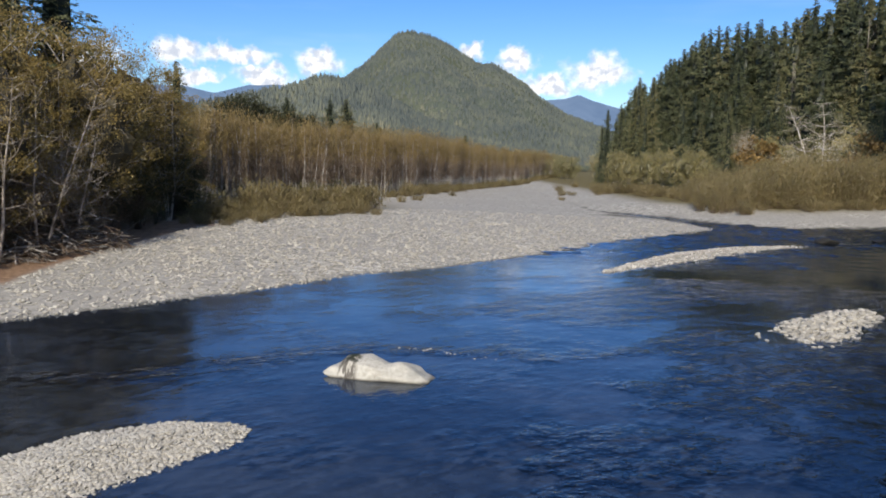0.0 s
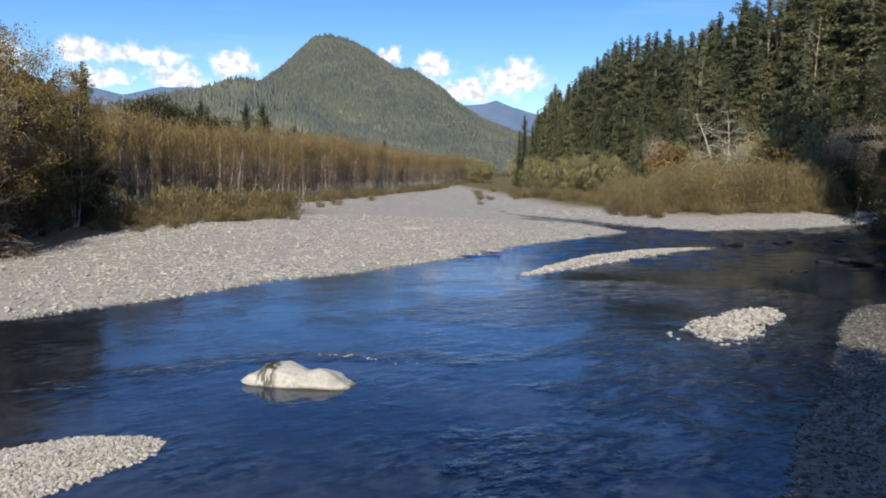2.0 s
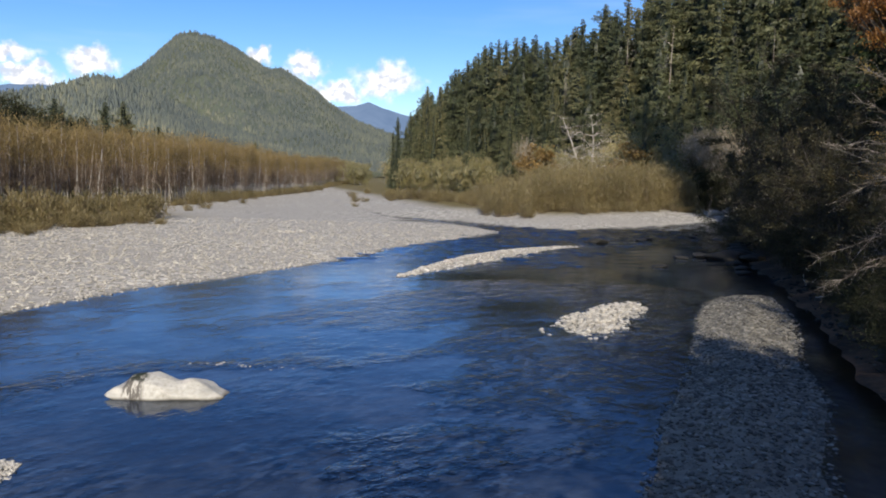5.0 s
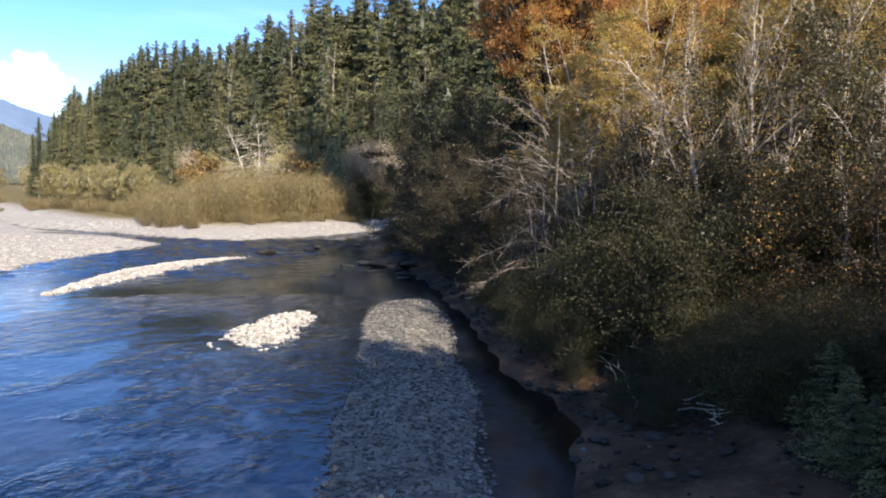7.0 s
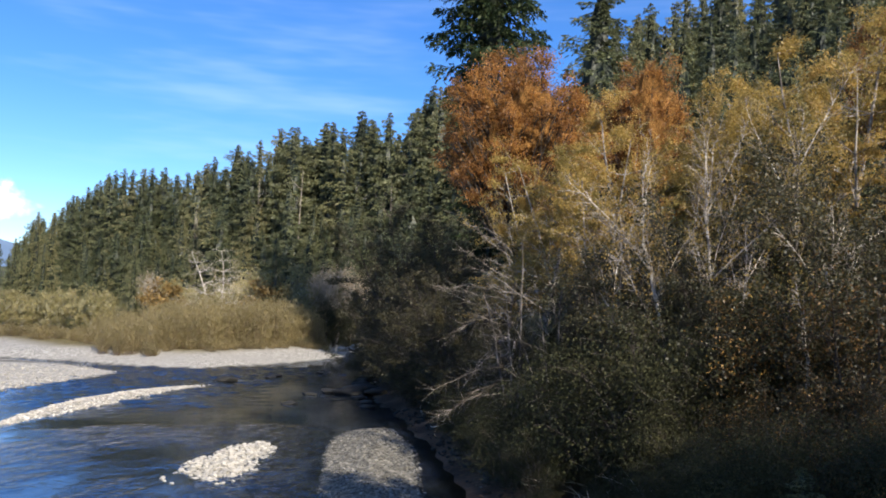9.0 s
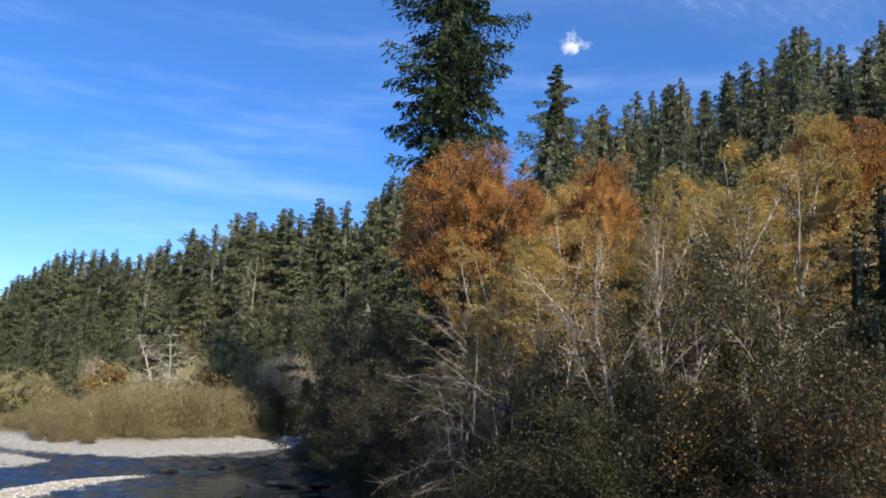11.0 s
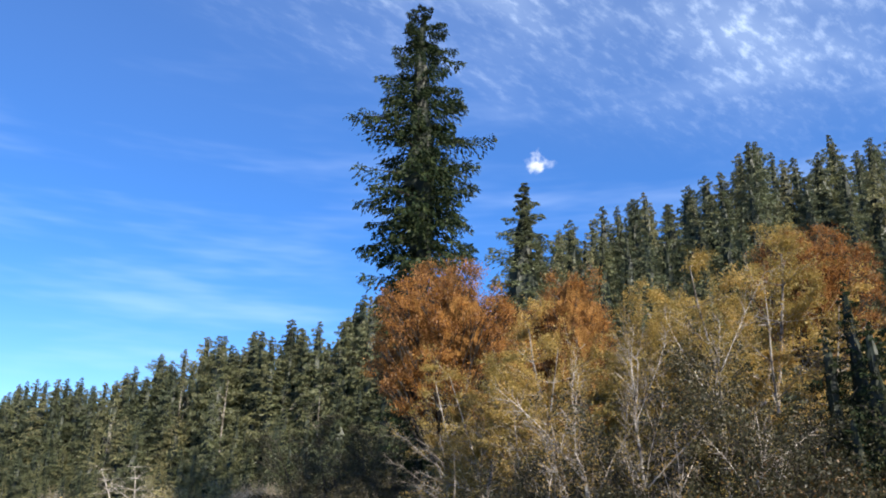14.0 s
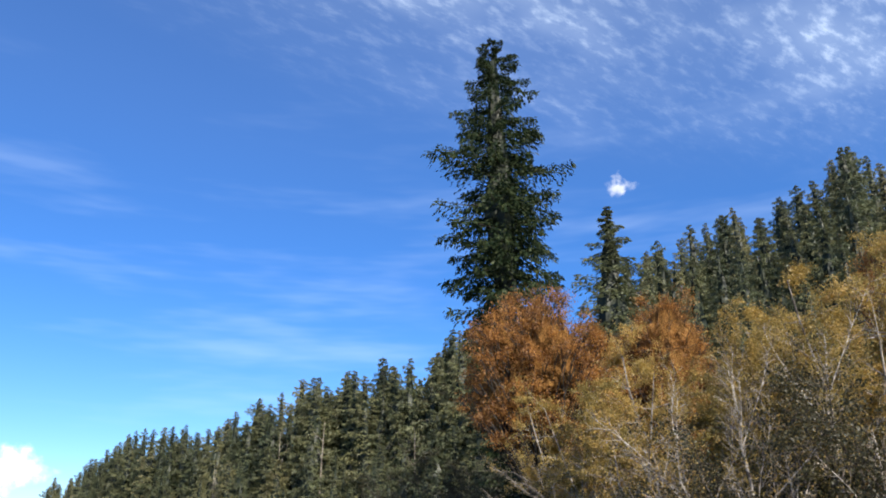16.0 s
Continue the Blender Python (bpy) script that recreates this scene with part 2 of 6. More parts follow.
litter = m.ramp(m.noise(2.2, 6.0, 0.7), (0.3, (0.11, 0.065, 0.038)), (0.55, (0.24, 0.15, 0.09)), (0.75, (0.36, 0.25, 0.16)))
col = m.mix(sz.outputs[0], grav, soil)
slt = m.n.new("ShaderNodeSeparateColor")
m.l.new(m.attr("litter"), slt.inputs[0])
col = m.mix(slt.outputs[0], col, litter)
col = m.mix(sz.outputs[1], col, turf)
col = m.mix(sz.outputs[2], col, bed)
mat_ground = m.surface(col, 0.88, m.bump(m.math("SUBTRACT", m.noise(1.5, 5.0), edge), 0.35, 0.06), 0.2)

# river water
m = Nodes("river_water")
flow = m.n.new("ShaderNodeMapping")
flow.inputs["Rotation"].default_value = (0, 0, radians(-38))
m.l.new(m.pos, flow.inputs["Vector"])
fv = flow.outputs["Vector"]
run = m.n.new("ShaderNodeSeparateColor")
m.l.new(m.attr("flow"), run.inputs[0])
chop = m.step(m.noise(0.55, 4.0, 0.6, fv, (1.0, 1.6, 1.0)), 0.36, 0.62, 0.45, 1.25)
# dark ripple facets, painted by thinning the water's body colour
fleck = m.step(m.noise(1.5, 5.0, 0.7, fv, (1.0, 1.7, 1.0)), 0.42, 0.56, 0.05, 1.0)
riffle = m.math("MULTIPLY", run.outputs[0], chop)
w1 = m.noise(1.6, 3.0, 0.6, fv, (1.0, 0.9, 1.0))
w2 = m.noise(4.5, 3.0, 0.6, fv, (1.0, 0.9, 1.0))
waves = m.math("MULTIPLY", m.math("ADD", w1, m.math("MULTIPLY", w2, 0.5)), riffle)
nrm = m.bump(waves, 1.0, 0.046)
fres, gl, tr, mx = (m.n.new("ShaderNode" + k) for k in ("Fresnel", "BsdfGlossy", "BsdfTransparent", "MixShader"))
fres.inputs["IOR"].default_value = 1.333
gl.inputs["Roughness"].default_value = 0.05
# reflections tinted blue in place of the higher sky's colour
gl.inputs["Color"].default_value = (0.82, 0.88, 1.0, 1)
tr.inputs["Color"].default_value = (0.36, 0.36, 0.29, 1)
m.l.new(nrm, gl.inputs["Normal"])
m.l.new(nrm, fres.inputs["Normal"])
m.l.new(fres.outputs[0], mx.inputs[0])
body, bodymix = m.n.new("ShaderNodeBsdfDiffuse"), m.n.new("ShaderNodeMixShader")
body.inputs["Color"].default_value = (0.070, 0.090, 0.122, 1)
silt = m.step(m.noise(0.16, 4.0, 0.65, fv, (1.0, 0.55, 1.0)), 0.38, 0.60, 0.52, 0.22)
m.l.new(m.math("MULTIPLY", silt, m.math("SUBTRACT", 1.0, m.math("MAXIMUM", m.math("MULTIPLY", run.outputs[1], 0.9), m.math("MINIMUM", m.math("MULTIPLY", m.math("ADD", m.math("MULTIPLY", riffle, 1.5), 0.15), fleck), 0.96)))), bodymix.inputs[0])
m.l.new(tr.outputs[0], bodymix.inputs[1])
m.l.new(body.outputs[0], bodymix.inputs[2])
m.l.new(bodymix.outputs[0], mx.inputs[1])
m.l.new(gl.outputs[0], mx.inputs[2])
m.l.new(mx.outputs[0], m.out.inputs["Surface"])
mat_water = m.mat

mat_conifer = leaf_material("conifer_needles", ((0.0, (0.070, 0.088, 0.050)), (0.45, (0.135, 0.148, 0.072)), (0.8, (0.205, 0.20, 0.092)), (1.0, (0.29, 0.25, 0.12))), 0.4, own=0.3)
# filler core of conifer crowns, with inner shade put into its green
mat_needle_core = leaf_material("shade_dark_needle_core", ((0.0, (0.016, 0.022, 0.013)), (1.0, (0.028, 0.036, 0.020))), 0.1)
mat_fir = leaf_material("fir_needles", ((0.0, (0.010, 0.020, 0.010)), (0.6, (0.026, 0.042, 0.018)), (1.0, (0.062, 0.074, 0.028))), 0.15, 0.05)
mat_alder_leaf = leaf_material("alder_leaves", ((0.0, (0.19, 0.155, 0.043)), (0.4, (0.31, 0.228, 0.060)), (0.75, (0.43, 0.29, 0.076)), (1.0, (0.57, 0.35, 0.10))), 0.5, own=0.45)
mat_grove_leaf = leaf_material("olive_grove_leaves", ((0.0, (0.13, 0.108, 0.036)), (0.5, (0.27, 0.20, 0.064)), (0.85, (0.38, 0.275, 0.085)), (1.0, (0.50, 0.35, 0.11))), 0.45)
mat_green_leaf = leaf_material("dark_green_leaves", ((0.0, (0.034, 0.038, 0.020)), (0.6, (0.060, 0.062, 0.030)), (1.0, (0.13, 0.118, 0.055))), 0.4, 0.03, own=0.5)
mat_maple_leaf = leaf_material("maple_leaves", ((0.0, (0.15, 0.060, 0.014)), (0.4, (0.27, 0.115, 0.024)), (0.8, (0.40, 0.18, 0.035)), (1.0, (0.50, 0.27, 0.07))), 0.4)
mat_stand_leaf = leaf_material("brown_alder_tops", ((0.0, (0.17, 0.125, 0.050)), (0.5, (0.235, 0.168, 0.062)), (1.0, (0.30, 0.215, 0.08))), 0.42, own=0.4)
mat_haze = leaf_material("grey_brown_twigs", ((0.0, (0.14, 0.098, 0.066)), (0.5, (0.205, 0.148, 0.10)), (1.0, (0.29, 0.22, 0.155))), 0.3)
# filler core of round crowns, its brown dark for the shade inside
mat_core = leaf_material("shade_dark_crown_core", ((0.0, (0.05, 0.045, 0.022)), (1.0, (0.09, 0.07, 0.035))), 0.2)
mat_willow = leaf_material("willow_twigs", ((0.0, (0.15, 0.125, 0.058)), (0.5, (0.235, 0.19, 0.085)), (1.0, (0.33, 0.265, 0.12))), 0.4, own=0.5)
# close-set maple leaves seen as one surface, darker for the crown's inner shade
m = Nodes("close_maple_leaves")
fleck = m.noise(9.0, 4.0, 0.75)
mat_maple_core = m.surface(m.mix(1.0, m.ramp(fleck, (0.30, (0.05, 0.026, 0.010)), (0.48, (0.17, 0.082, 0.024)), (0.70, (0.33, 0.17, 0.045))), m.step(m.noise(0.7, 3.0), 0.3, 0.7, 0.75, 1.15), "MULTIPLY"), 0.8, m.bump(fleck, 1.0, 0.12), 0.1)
# bush filler core, darker than the leaves to stand for inner shade
mat_bush_core = leaf_material("shade_dark_bush_core", ((0.0, (0.09, 0.085, 0.04)), (1.0, (0.17, 0.15, 0.07))), 0.2)
mat_pale_twig = leaf_material("pale_bare_twigs", ((0.0, (0.24, 0.20, 0.13)), (0.5, (0.36, 0.295, 0.20)), (1.0, (0.48, 0.40, 0.29))), 0.4, own=0.5)
mat_low_willow = leaf_material("olive_willow_twigs", ((0.0, (0.11, 0.095, 0.045)), (0.5, (0.20, 0.16, 0.07)), (1.0, (0.32, 0.25, 0.11))), 0.4, own=0.6)
# mostly dark leaves; the few bright ones are painted as sunlit specks
mat_vine_leaf = leaf_material("sun_flecked_vine_maple_leaves", ((0.0, (0.028, 0.029, 0.013)), (0.6, (0.056, 0.050, 0.019)), (0.86, (0.17, 0.085, 0.022)), (1.0, (0.55, 0.32, 0.075))), 0.5, own=0.85)
mat_gold_leaf = leaf_material("dull_gold_leaves", ((0.0, (0.16, 0.11, 0.04)), (0.5, (0.28, 0.18, 0.06)), (1.0, (0.42, 0.26, 0.08))), 0.4)
# olive leaves of the bank alders, darkened for the bank's deep shade
mat_bank_leaf = leaf_material("shade_toned_olive_bank_leaves", ((0.0, (0.026, 0.028, 0.014)), (0.5, (0.052, 0.050, 0.022)), (1.0, (0.115, 0.092, 0.038))), 0.42, own=0.5)
mat_yellow_leaf = leaf_material("pale_yellow_leaves", ((0.0, (0.20, 0.185, 0.085)), (0.5, (0.34, 0.30, 0.135)), (1.0, (0.50, 0.41, 0.19))), 0.45, own=0.4)
mat_dark_bark = bark_material("dark_bark", (0.035, 0.028, 0.022), (0.11, 0.095, 0.08), 5.0)
mat_alder_bark = bark_material("pale_alder_bark", (0.12, 0.10, 0.085), (0.48, 0.45, 0.40), 5.0, 0.42)
mat_birch_bark = bark_material("pale_birch_bark", (0.20, 0.165, 0.135), (0.68, 0.62, 0.54), 5.0, 0.38)
mat_grey_bark = bark_material("grey_brown_bark", (0.06, 0.05, 0.042), (0.27, 0.245, 0.215), 5.0, 0.5)
mat_white_bark = bark_material("white_bark", (0.14, 0.115, 0.095), (0.44, 0.39, 0.335), 5.0, 0.45)
mat_pale_limb = bark_material("silver_grey_bark", (0.07, 0.058, 0.046), (0.27, 0.235, 0.20), 5.0, 0.48)
# fir and hemlock bark, near black to include the crown's shade
mat_black_bark = bark_material("shaded_fir_bark", (0.018, 0.015, 0.012), (0.06, 0.05, 0.042), 5.0)
mat_twig = bark_material("brown_twigs", (0.12, 0.08, 0.05), (0.28, 0.21, 0.15), 4.0)
mat_log = bark_material("weathered_wood", (0.20, 0.175, 0.14), (0.50, 0.47, 0.41), 4.0, 0.35)

# wooded mountainside, with distance haze mixed into the base colours
m = Nodes("hazy_wooded_slope")
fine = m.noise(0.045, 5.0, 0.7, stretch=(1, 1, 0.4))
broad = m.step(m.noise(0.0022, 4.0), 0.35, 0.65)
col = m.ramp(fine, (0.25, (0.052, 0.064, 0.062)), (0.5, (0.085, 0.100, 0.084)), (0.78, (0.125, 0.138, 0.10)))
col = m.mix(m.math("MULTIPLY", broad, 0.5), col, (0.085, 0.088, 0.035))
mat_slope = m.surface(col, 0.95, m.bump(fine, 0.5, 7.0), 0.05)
# these conifers' greens are greyed and blued to include the haze
m = Nodes("hazy_mountain_conifers")
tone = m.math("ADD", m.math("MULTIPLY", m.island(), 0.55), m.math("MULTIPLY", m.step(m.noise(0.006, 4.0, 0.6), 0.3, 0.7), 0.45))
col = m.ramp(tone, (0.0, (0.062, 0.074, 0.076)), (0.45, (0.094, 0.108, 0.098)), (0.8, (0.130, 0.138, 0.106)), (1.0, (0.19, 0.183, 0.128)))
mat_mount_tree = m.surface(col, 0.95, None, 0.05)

# far range behind everything, a glowing backdrop with haze painted in as blue
m = Nodes("far_range_haze_glow")
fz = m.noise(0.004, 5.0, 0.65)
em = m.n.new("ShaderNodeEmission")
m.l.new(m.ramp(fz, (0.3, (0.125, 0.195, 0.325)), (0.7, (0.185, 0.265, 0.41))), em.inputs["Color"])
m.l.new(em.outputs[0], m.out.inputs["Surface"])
mat_far_haze = m.mat


# ---- mesh helpers ----
rng = np.random.default_rng(7)


def mesh_from(name, verts, faces, material, smooth=False):
    verts, faces = np.asarray(verts, dtype=np.float32), np.asarray(faces, dtype=np.int32)
    me = bpy.data.meshes.new(name)
    k = faces.shape[1]
    me.vertices.add(len(verts))
    me.vertices.foreach_set("co", verts.ravel())
    me.loops.add(faces.size)
    me.loops.foreach_set("vertex_index", faces.ravel())
    me.polygons.add(len(faces))
    me.polygons.foreach_set("loop_start", np.arange(0, faces.size, k, dtype=np.int32))
    me.polygons.foreach_set("loop_total", np.full(len(faces), k, dtype=np.int32))
    me.polygons.foreach_set("use_smooth", np.full(len(faces), smooth))
    me.materials.append(material)
    me.update()
    me.validate()
    return me


FINE = ("branching", "stem_clump", "crown", "foliage")


def part(name, me, parent=None, label=""):
    ob = new(name, me)
    if parent is not None:
        ob.parent = parent
    if name in FINE:
        tagged(ob, kind="stuff")
    return tagged(ob, label)


def tubes(lines, sides=5):
    """Tapered tubes round polylines, each a list of (point, radius)."""
    vs, fs, base = [], [], 0
    ang = np.arange(sides) * 2 * np.pi / sides
    ca, sa = np.cos(ang)[None, :, None], np.sin(ang)[None, :, None]
    k = np.arange(sides)
    for line in lines:
        p = np.array([q[0] for q in line], dtype=float)
        r = np.array([q[1] for q in line], dtype=float)
        d = np.gradient(p, axis=0)
        d /= np.linalg.norm(d, axis=1, keepdims=True) + 1e-9
        ref = np.where(np.abs(d[:, 2:3]) > 0.8, [[1.0, 0, 0]], [[0, 0, 1.0]])
        u = np.cross(d, ref)
        u /= np.linalg.norm(u, axis=1, keepdims=True) + 1e-9
        w = np.cross(d, u)
        ring = p[:, None, :] + r[:, None, None] * (u[:, None, :] * ca + w[:, None, :] * sa)
        vs.append(ring.reshape(-1, 3))
        n = len(p)
        i = (np.arange(n - 1) * sides)[:, None]
        q = np.stack([i + k, i + (k + 1) % sides, i + sides + (k + 1) % sides, i + sides + k], -1).reshape(-1, 4)
        fs.append(q + base)
        base += n * sides
    return np.concatenate(vs), np.concatenate(fs)


def kites(c, axis, length, width, gen, level=0.0):
    """Leaf shapes: one folded kite at each point along its axis."""
    n = len(c)
    axis = axis / (np.linalg.norm(axis, axis=1, keepdims=True) + 1e-9)
    side = np.cross(axis, gen.normal(size=(n, 3)) * (1 - level) + np.array([0, 0, 1.0]) * level)
    side /= np.linalg.norm(side, axis=1, keepdims=True) + 1e-9
    length, width = np.broadcast_to(length, n)[:, None], np.broadcast_to(width, n)[:, None]
    mid = c + axis * length * 0.45
    v = np.stack([c, mid + side * width * 0.5, c + axis * length, mid - side * width * 0.5], 1).reshape(-1, 3)
    return v, np.arange(4 * n).reshape(-1, 4)


# ---- the lie of the land ----
def inside_distance(px, py, poly):
    """Distance to a closed outline, positive inside it."""
    best = np.full(px.shape, 1e9)
    odd = np.zeros(px.shape, dtype=bool)
    for (x0, y0), (x1, y1) in zip(poly, poly[1:] + poly[:1]):
        ex, ey = x1 - x0, y1 - y0
        t = np.clip(((px - x0) * ex + (py - y0) * ey) / (ex * ex + ey * ey), 0, 1)
        best = np.minimum(best, np.hypot(px - x0 - t * ex, py - y0 - t * ey))
        cross = ((y0 > py) != (y1 > py)) & (px < ex * (py - y0) / ((y1 - y0) or 1e-9) + x0)
        odd ^= cross
    return np.where(odd, best, -best)


MAIN_BAR = [(-18.7, 33.3), (-11.3, 41.5), (-6.2, 48.0), (2.8, 56.7), (10.4, 66.3), (17.4, 76.5), (25.2, 84.3), (31.0, 90.4),
            (31.5, 100.0), (29.0, 112.0), (24.0, 126.0), (60.0, 900.0), (-4000.0, 900.0), (-4000.0, -900.0), (-60.0, -900.0), (-44.0, 5.0), (-30.0, 22.0)]
WILLOW_BANK = [(24.0, 127.0), (33.0, 113.0), (35.5, 103.0), (42.2, 95.0), (53.7, 99.0), (67.7, 106.5), (80.0, 116.0), (92.0, 131.0), (122.0, 175.0), (170.0, 900.0), (30.0, 900.0)]
SPIT = [(10.8, 52.4), (12.6, 55.6), (14.9, 59.0), (19.4, 65.2), (26.2, 70.6), (33.9, 73.3), (28.4, 69.2), (24.2, 65.0), (20.3, 61.2), (14.9, 56.0)]
ISLET = [(14.6, 34.0), (15.8, 35.8), (17.2, 36.9), (19.5, 39.0), (21.8, 39.8), (21.2, 37.9), (18.3, 34.1), (16.9, 32.2), (14.8, 31.7)]
LEFT_BAR = [(-10.2, 17.6), (-8.9, 19.4), (-7.1, 20.5), (-5.6, 20.6), (-4.9, 20.0), (-5.2, 18.9), (-6.6, 17.1), (-7.9, 15.3), (-8.6, 13.6), (-9.6, 15.0)]
RIGHT_BAR = [(6.0, 10.5), (8.9, 15.3), (12.5, 20.5), (17.4, 26.9), (22.8, 34.9), (25.9, 39.0), (28.5, 40.9), (30.8, 40.5), (26.9, 33.0), (20.7, 25.0), (17.9, 20.3), (15.1, 17.0), (11.9, 13.0), (9.0, 9.0)]
RIGHT_BANK = [(12.0, 10.0), (13.7, 12.1), (18.0, 15.6), (19.8, 18.5), (20.6, 21.2), (23.6, 26.3), (29.0, 34.5), (33.6, 42.4), (40.5, 55.5), (53.0, 72.0), (70.0, 93.0),
              (98.0, 128.0), (135.0, 178.0), (190.0, 900.0), (4000.0, 900.0), (4000.0, -900.0), (16.0, -900.0), (12.0, -30.0), (11.0, 0.0)]


def smooth01(v, lo, hi):
    t = np.clip((v - lo) / (hi - lo), 0, 1)
    return t * t * (3 - 2 * t)


def wobble(x, y, s, seed=0.0):
    return (np.sin(x * s + 1.3 * np.sin(y * s * 0.7 + seed) + seed) + np.sin(y * s * 1.31 - 0.9 * np.sin(x * s * 0.83 - seed) + 2.1 * seed)) * 0.5


# unseen land behind the eye, added to carry the shade-casting trees
UNSEEN_BANK = [(-10.0, -14.0), (-4.0, -9.5), (4.0, -7.5), (12.0, -6.0), (60.0, -6.0), (60.0, -300.0), (-14.0, -300.0)]


def land(x, y):
    """Ground height, and the share of soil, turf and river bed, the bed with the right bar's painted shade added."""
    x, y = np.asarray(x, dtype=float), np.asarray(y, dtype=float)
    r = np.hypot(x, y)
    ed = 0.25 * wobble(x, y, 1.7, 0.4) + 0.45 * wobble(x, y, 0.6, 1.9)
    far = np.clip(r / 50.0, 0.15, 1.0)
    da, db = inside_distance(x, y, MAIN_BAR) + ed * far, inside_distance(x, y, WILLOW_BANK) + ed * far
    ds, di = inside_distance(x, y, SPIT) + 0.3 * ed, inside_distance(x, y, ISLET) + 0.45 * ed
    dl, dr = inside_distance(x, y, LEFT_BAR) + 0.3 * ed, inside_distance(x, y, RIGHT_BAR) + 0.35 * ed
    dk = np.maximum(inside_distance(x, y, RIGHT_BANK), inside_distance(x, y, UNSEEN_BANK)) + ed * 0.8
    z = np.full(x.shape, -0.75) + 0.12 * wobble(x, y, 0.45, 3.1)
    za = np.clip(da * 0.10, -9, 0.45) + np.clip((da - 6) * 0.035, 0, 0.8)
    zb = np.clip(db * 0.14, -9, 0.6) + np.clip((db - 5) * 0.12, 0, 0.9)
    z = np.maximum(z, np.maximum(za, zb))
    z = np.maximum(z, np.clip(ds * 0.16, -9, 0.30))
    z = np.maximum(z, np.clip(di * 0.12 - 0.08, -9, 0.05))
    z = np.maximum(z, np.clip(dl * 0.18, -9, 0.32))
    z = np.maximum(z, np.clip(dr * 0.16, -9, 0.35))
    zk = np.clip(dk * 0.22, -9, 1.0) + np.clip((dk - 4) * 0.12, 0, 1.2)
    # hills on the right: behind the bank, and behind the far forest's edge
    s1 = 0.843 * (x - 19) - 0.537 * (y - 17)
    h1 = np.clip((s1 - 12) * 0.46, 0, 70)
    s2 = 0.945 * (x - 62) + 0.327 * (y - 282)
    bearing = np.degrees(np.arctan2(x, y))
    h2 = np.clip((s2 - 3) * 0.34, 0, 60) * smooth01(bearing, 11.5, 17.0) * (1 - smooth01(r, 380, 520))
    h = np.maximum(h1 * smooth01(dk, 2, 12), h2 * smooth01(np.maximum(db, dk), 2, 14))
    z = np.maximum(z, zk) + h + np.where(h > 0.5, wobble(x, y, 0.09, 0.7) * np.clip(h * 0.08, 0, 1.5), 0)
    # zones
    bear = np.degrees(np.arctan2(x, y))
    near_left = smooth01(r - np.interp(bear, [-60, -29, -20.5, -17], [34, 45, 62, 72]), 0, 2.5) * smooth01(-bear, 15.5, 16.5) * (r < 98) * (y > 0)
    litter = near_left * smooth01(da, 3.0, 4.5)
    strewn = smooth01(dk, -1.4, 0.3) * (1 - smooth01(h, 0.3, 1.5)) * (r < 75) * (y > 4) * (x > 8)
    litter = np.maximum(litter, 0.25 * strewn * smooth01(wobble(x, y, 0.9, 1.4) + 0.5 * wobble(x, y, 2.6, 0.4), -0.5, 0.7))
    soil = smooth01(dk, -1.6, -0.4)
    turf = np.maximum(smooth01(da, 30, 45) * (y > 60), smooth01(db, 8, 14))
    turf = np.maximum(turf, smooth01(h, 1.0, 5.0))
    turf = np.maximum(turf, smooth01(r, 380, 480))
    wet = smooth01(0.06 - z, 0.0, 0.10) * (1 - smooth01(dk, -5.0, -1.0) * (r < 45))
    # damp hollow where the side channel joins
    t = np.clip((y - 86) / 30, 0, 1)
    damp = smooth01(3.2 - np.abs(x - (34.5 - 3.0 * t - 9.0 * smooth01(t, 0.35, 0.8) + 9.0 * smooth01(t, 0.7, 1.0)) + 0.8 * wobble(x, y, 0.35, 0.9)), 0.0, 2.0) * smooth01(y, 84, 88) * smooth01(-y, -118, -110)
    # the right bar takes some bed colour as painted shade; the hollow is damp
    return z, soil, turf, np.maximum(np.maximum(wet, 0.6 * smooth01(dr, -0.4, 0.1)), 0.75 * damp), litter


def ground_z(x, y):
    return float(land(np.array([x]), np.array([y]))[0][0])


azs = np.radians(np.concatenate([np.arange(-38, 86, 0.25), np.linspace(86, 318, 60)]))
rads = [4.0]
while rads[-1] < 4800:
    rr = rads[-1]
    rads.append(rr + (0.4 if rr < 30 else 0.65 if rr < 60 else 0.015 * rr if rr < 300 else 0.1 * rr))
rads = np.array(rads)
gx, gy = np.sin(azs)[None, :] * rads[:, None], np.cos(azs)[None, :] * rads[:, None]
gz, soil, turf, wet, litter = land(gx.ravel(), gy.ravel())
gv = np.stack([gx.ravel(), gy.ravel(), gz], 1)
na, nr = len(azs), len(rads)
ii, jj = np.meshgrid(np.arange(nr - 1), np.arange(na), indexing="ij")
j2 = (jj + 1) % na
gf = np.stack([ii * na + jj, ii * na + j2, (ii + 1) * na + j2, (ii + 1) * na + jj], -1).reshape(-1, 4)
gv = np.concatenate([gv, [[0, 0, -0.8]]])
jc = np.arange(0, na, 2)
gf = np.concatenate([gf, np.stack([np.full(len(jc), len(gv) - 1), (jc + 2) % na, jc + 1, jc], -1)])
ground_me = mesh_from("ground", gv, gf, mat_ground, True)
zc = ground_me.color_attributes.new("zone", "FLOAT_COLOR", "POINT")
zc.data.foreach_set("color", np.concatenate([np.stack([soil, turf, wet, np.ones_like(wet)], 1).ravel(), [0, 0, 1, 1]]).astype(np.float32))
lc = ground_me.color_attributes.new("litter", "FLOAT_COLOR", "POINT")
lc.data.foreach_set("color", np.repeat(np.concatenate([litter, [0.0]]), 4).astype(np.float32))
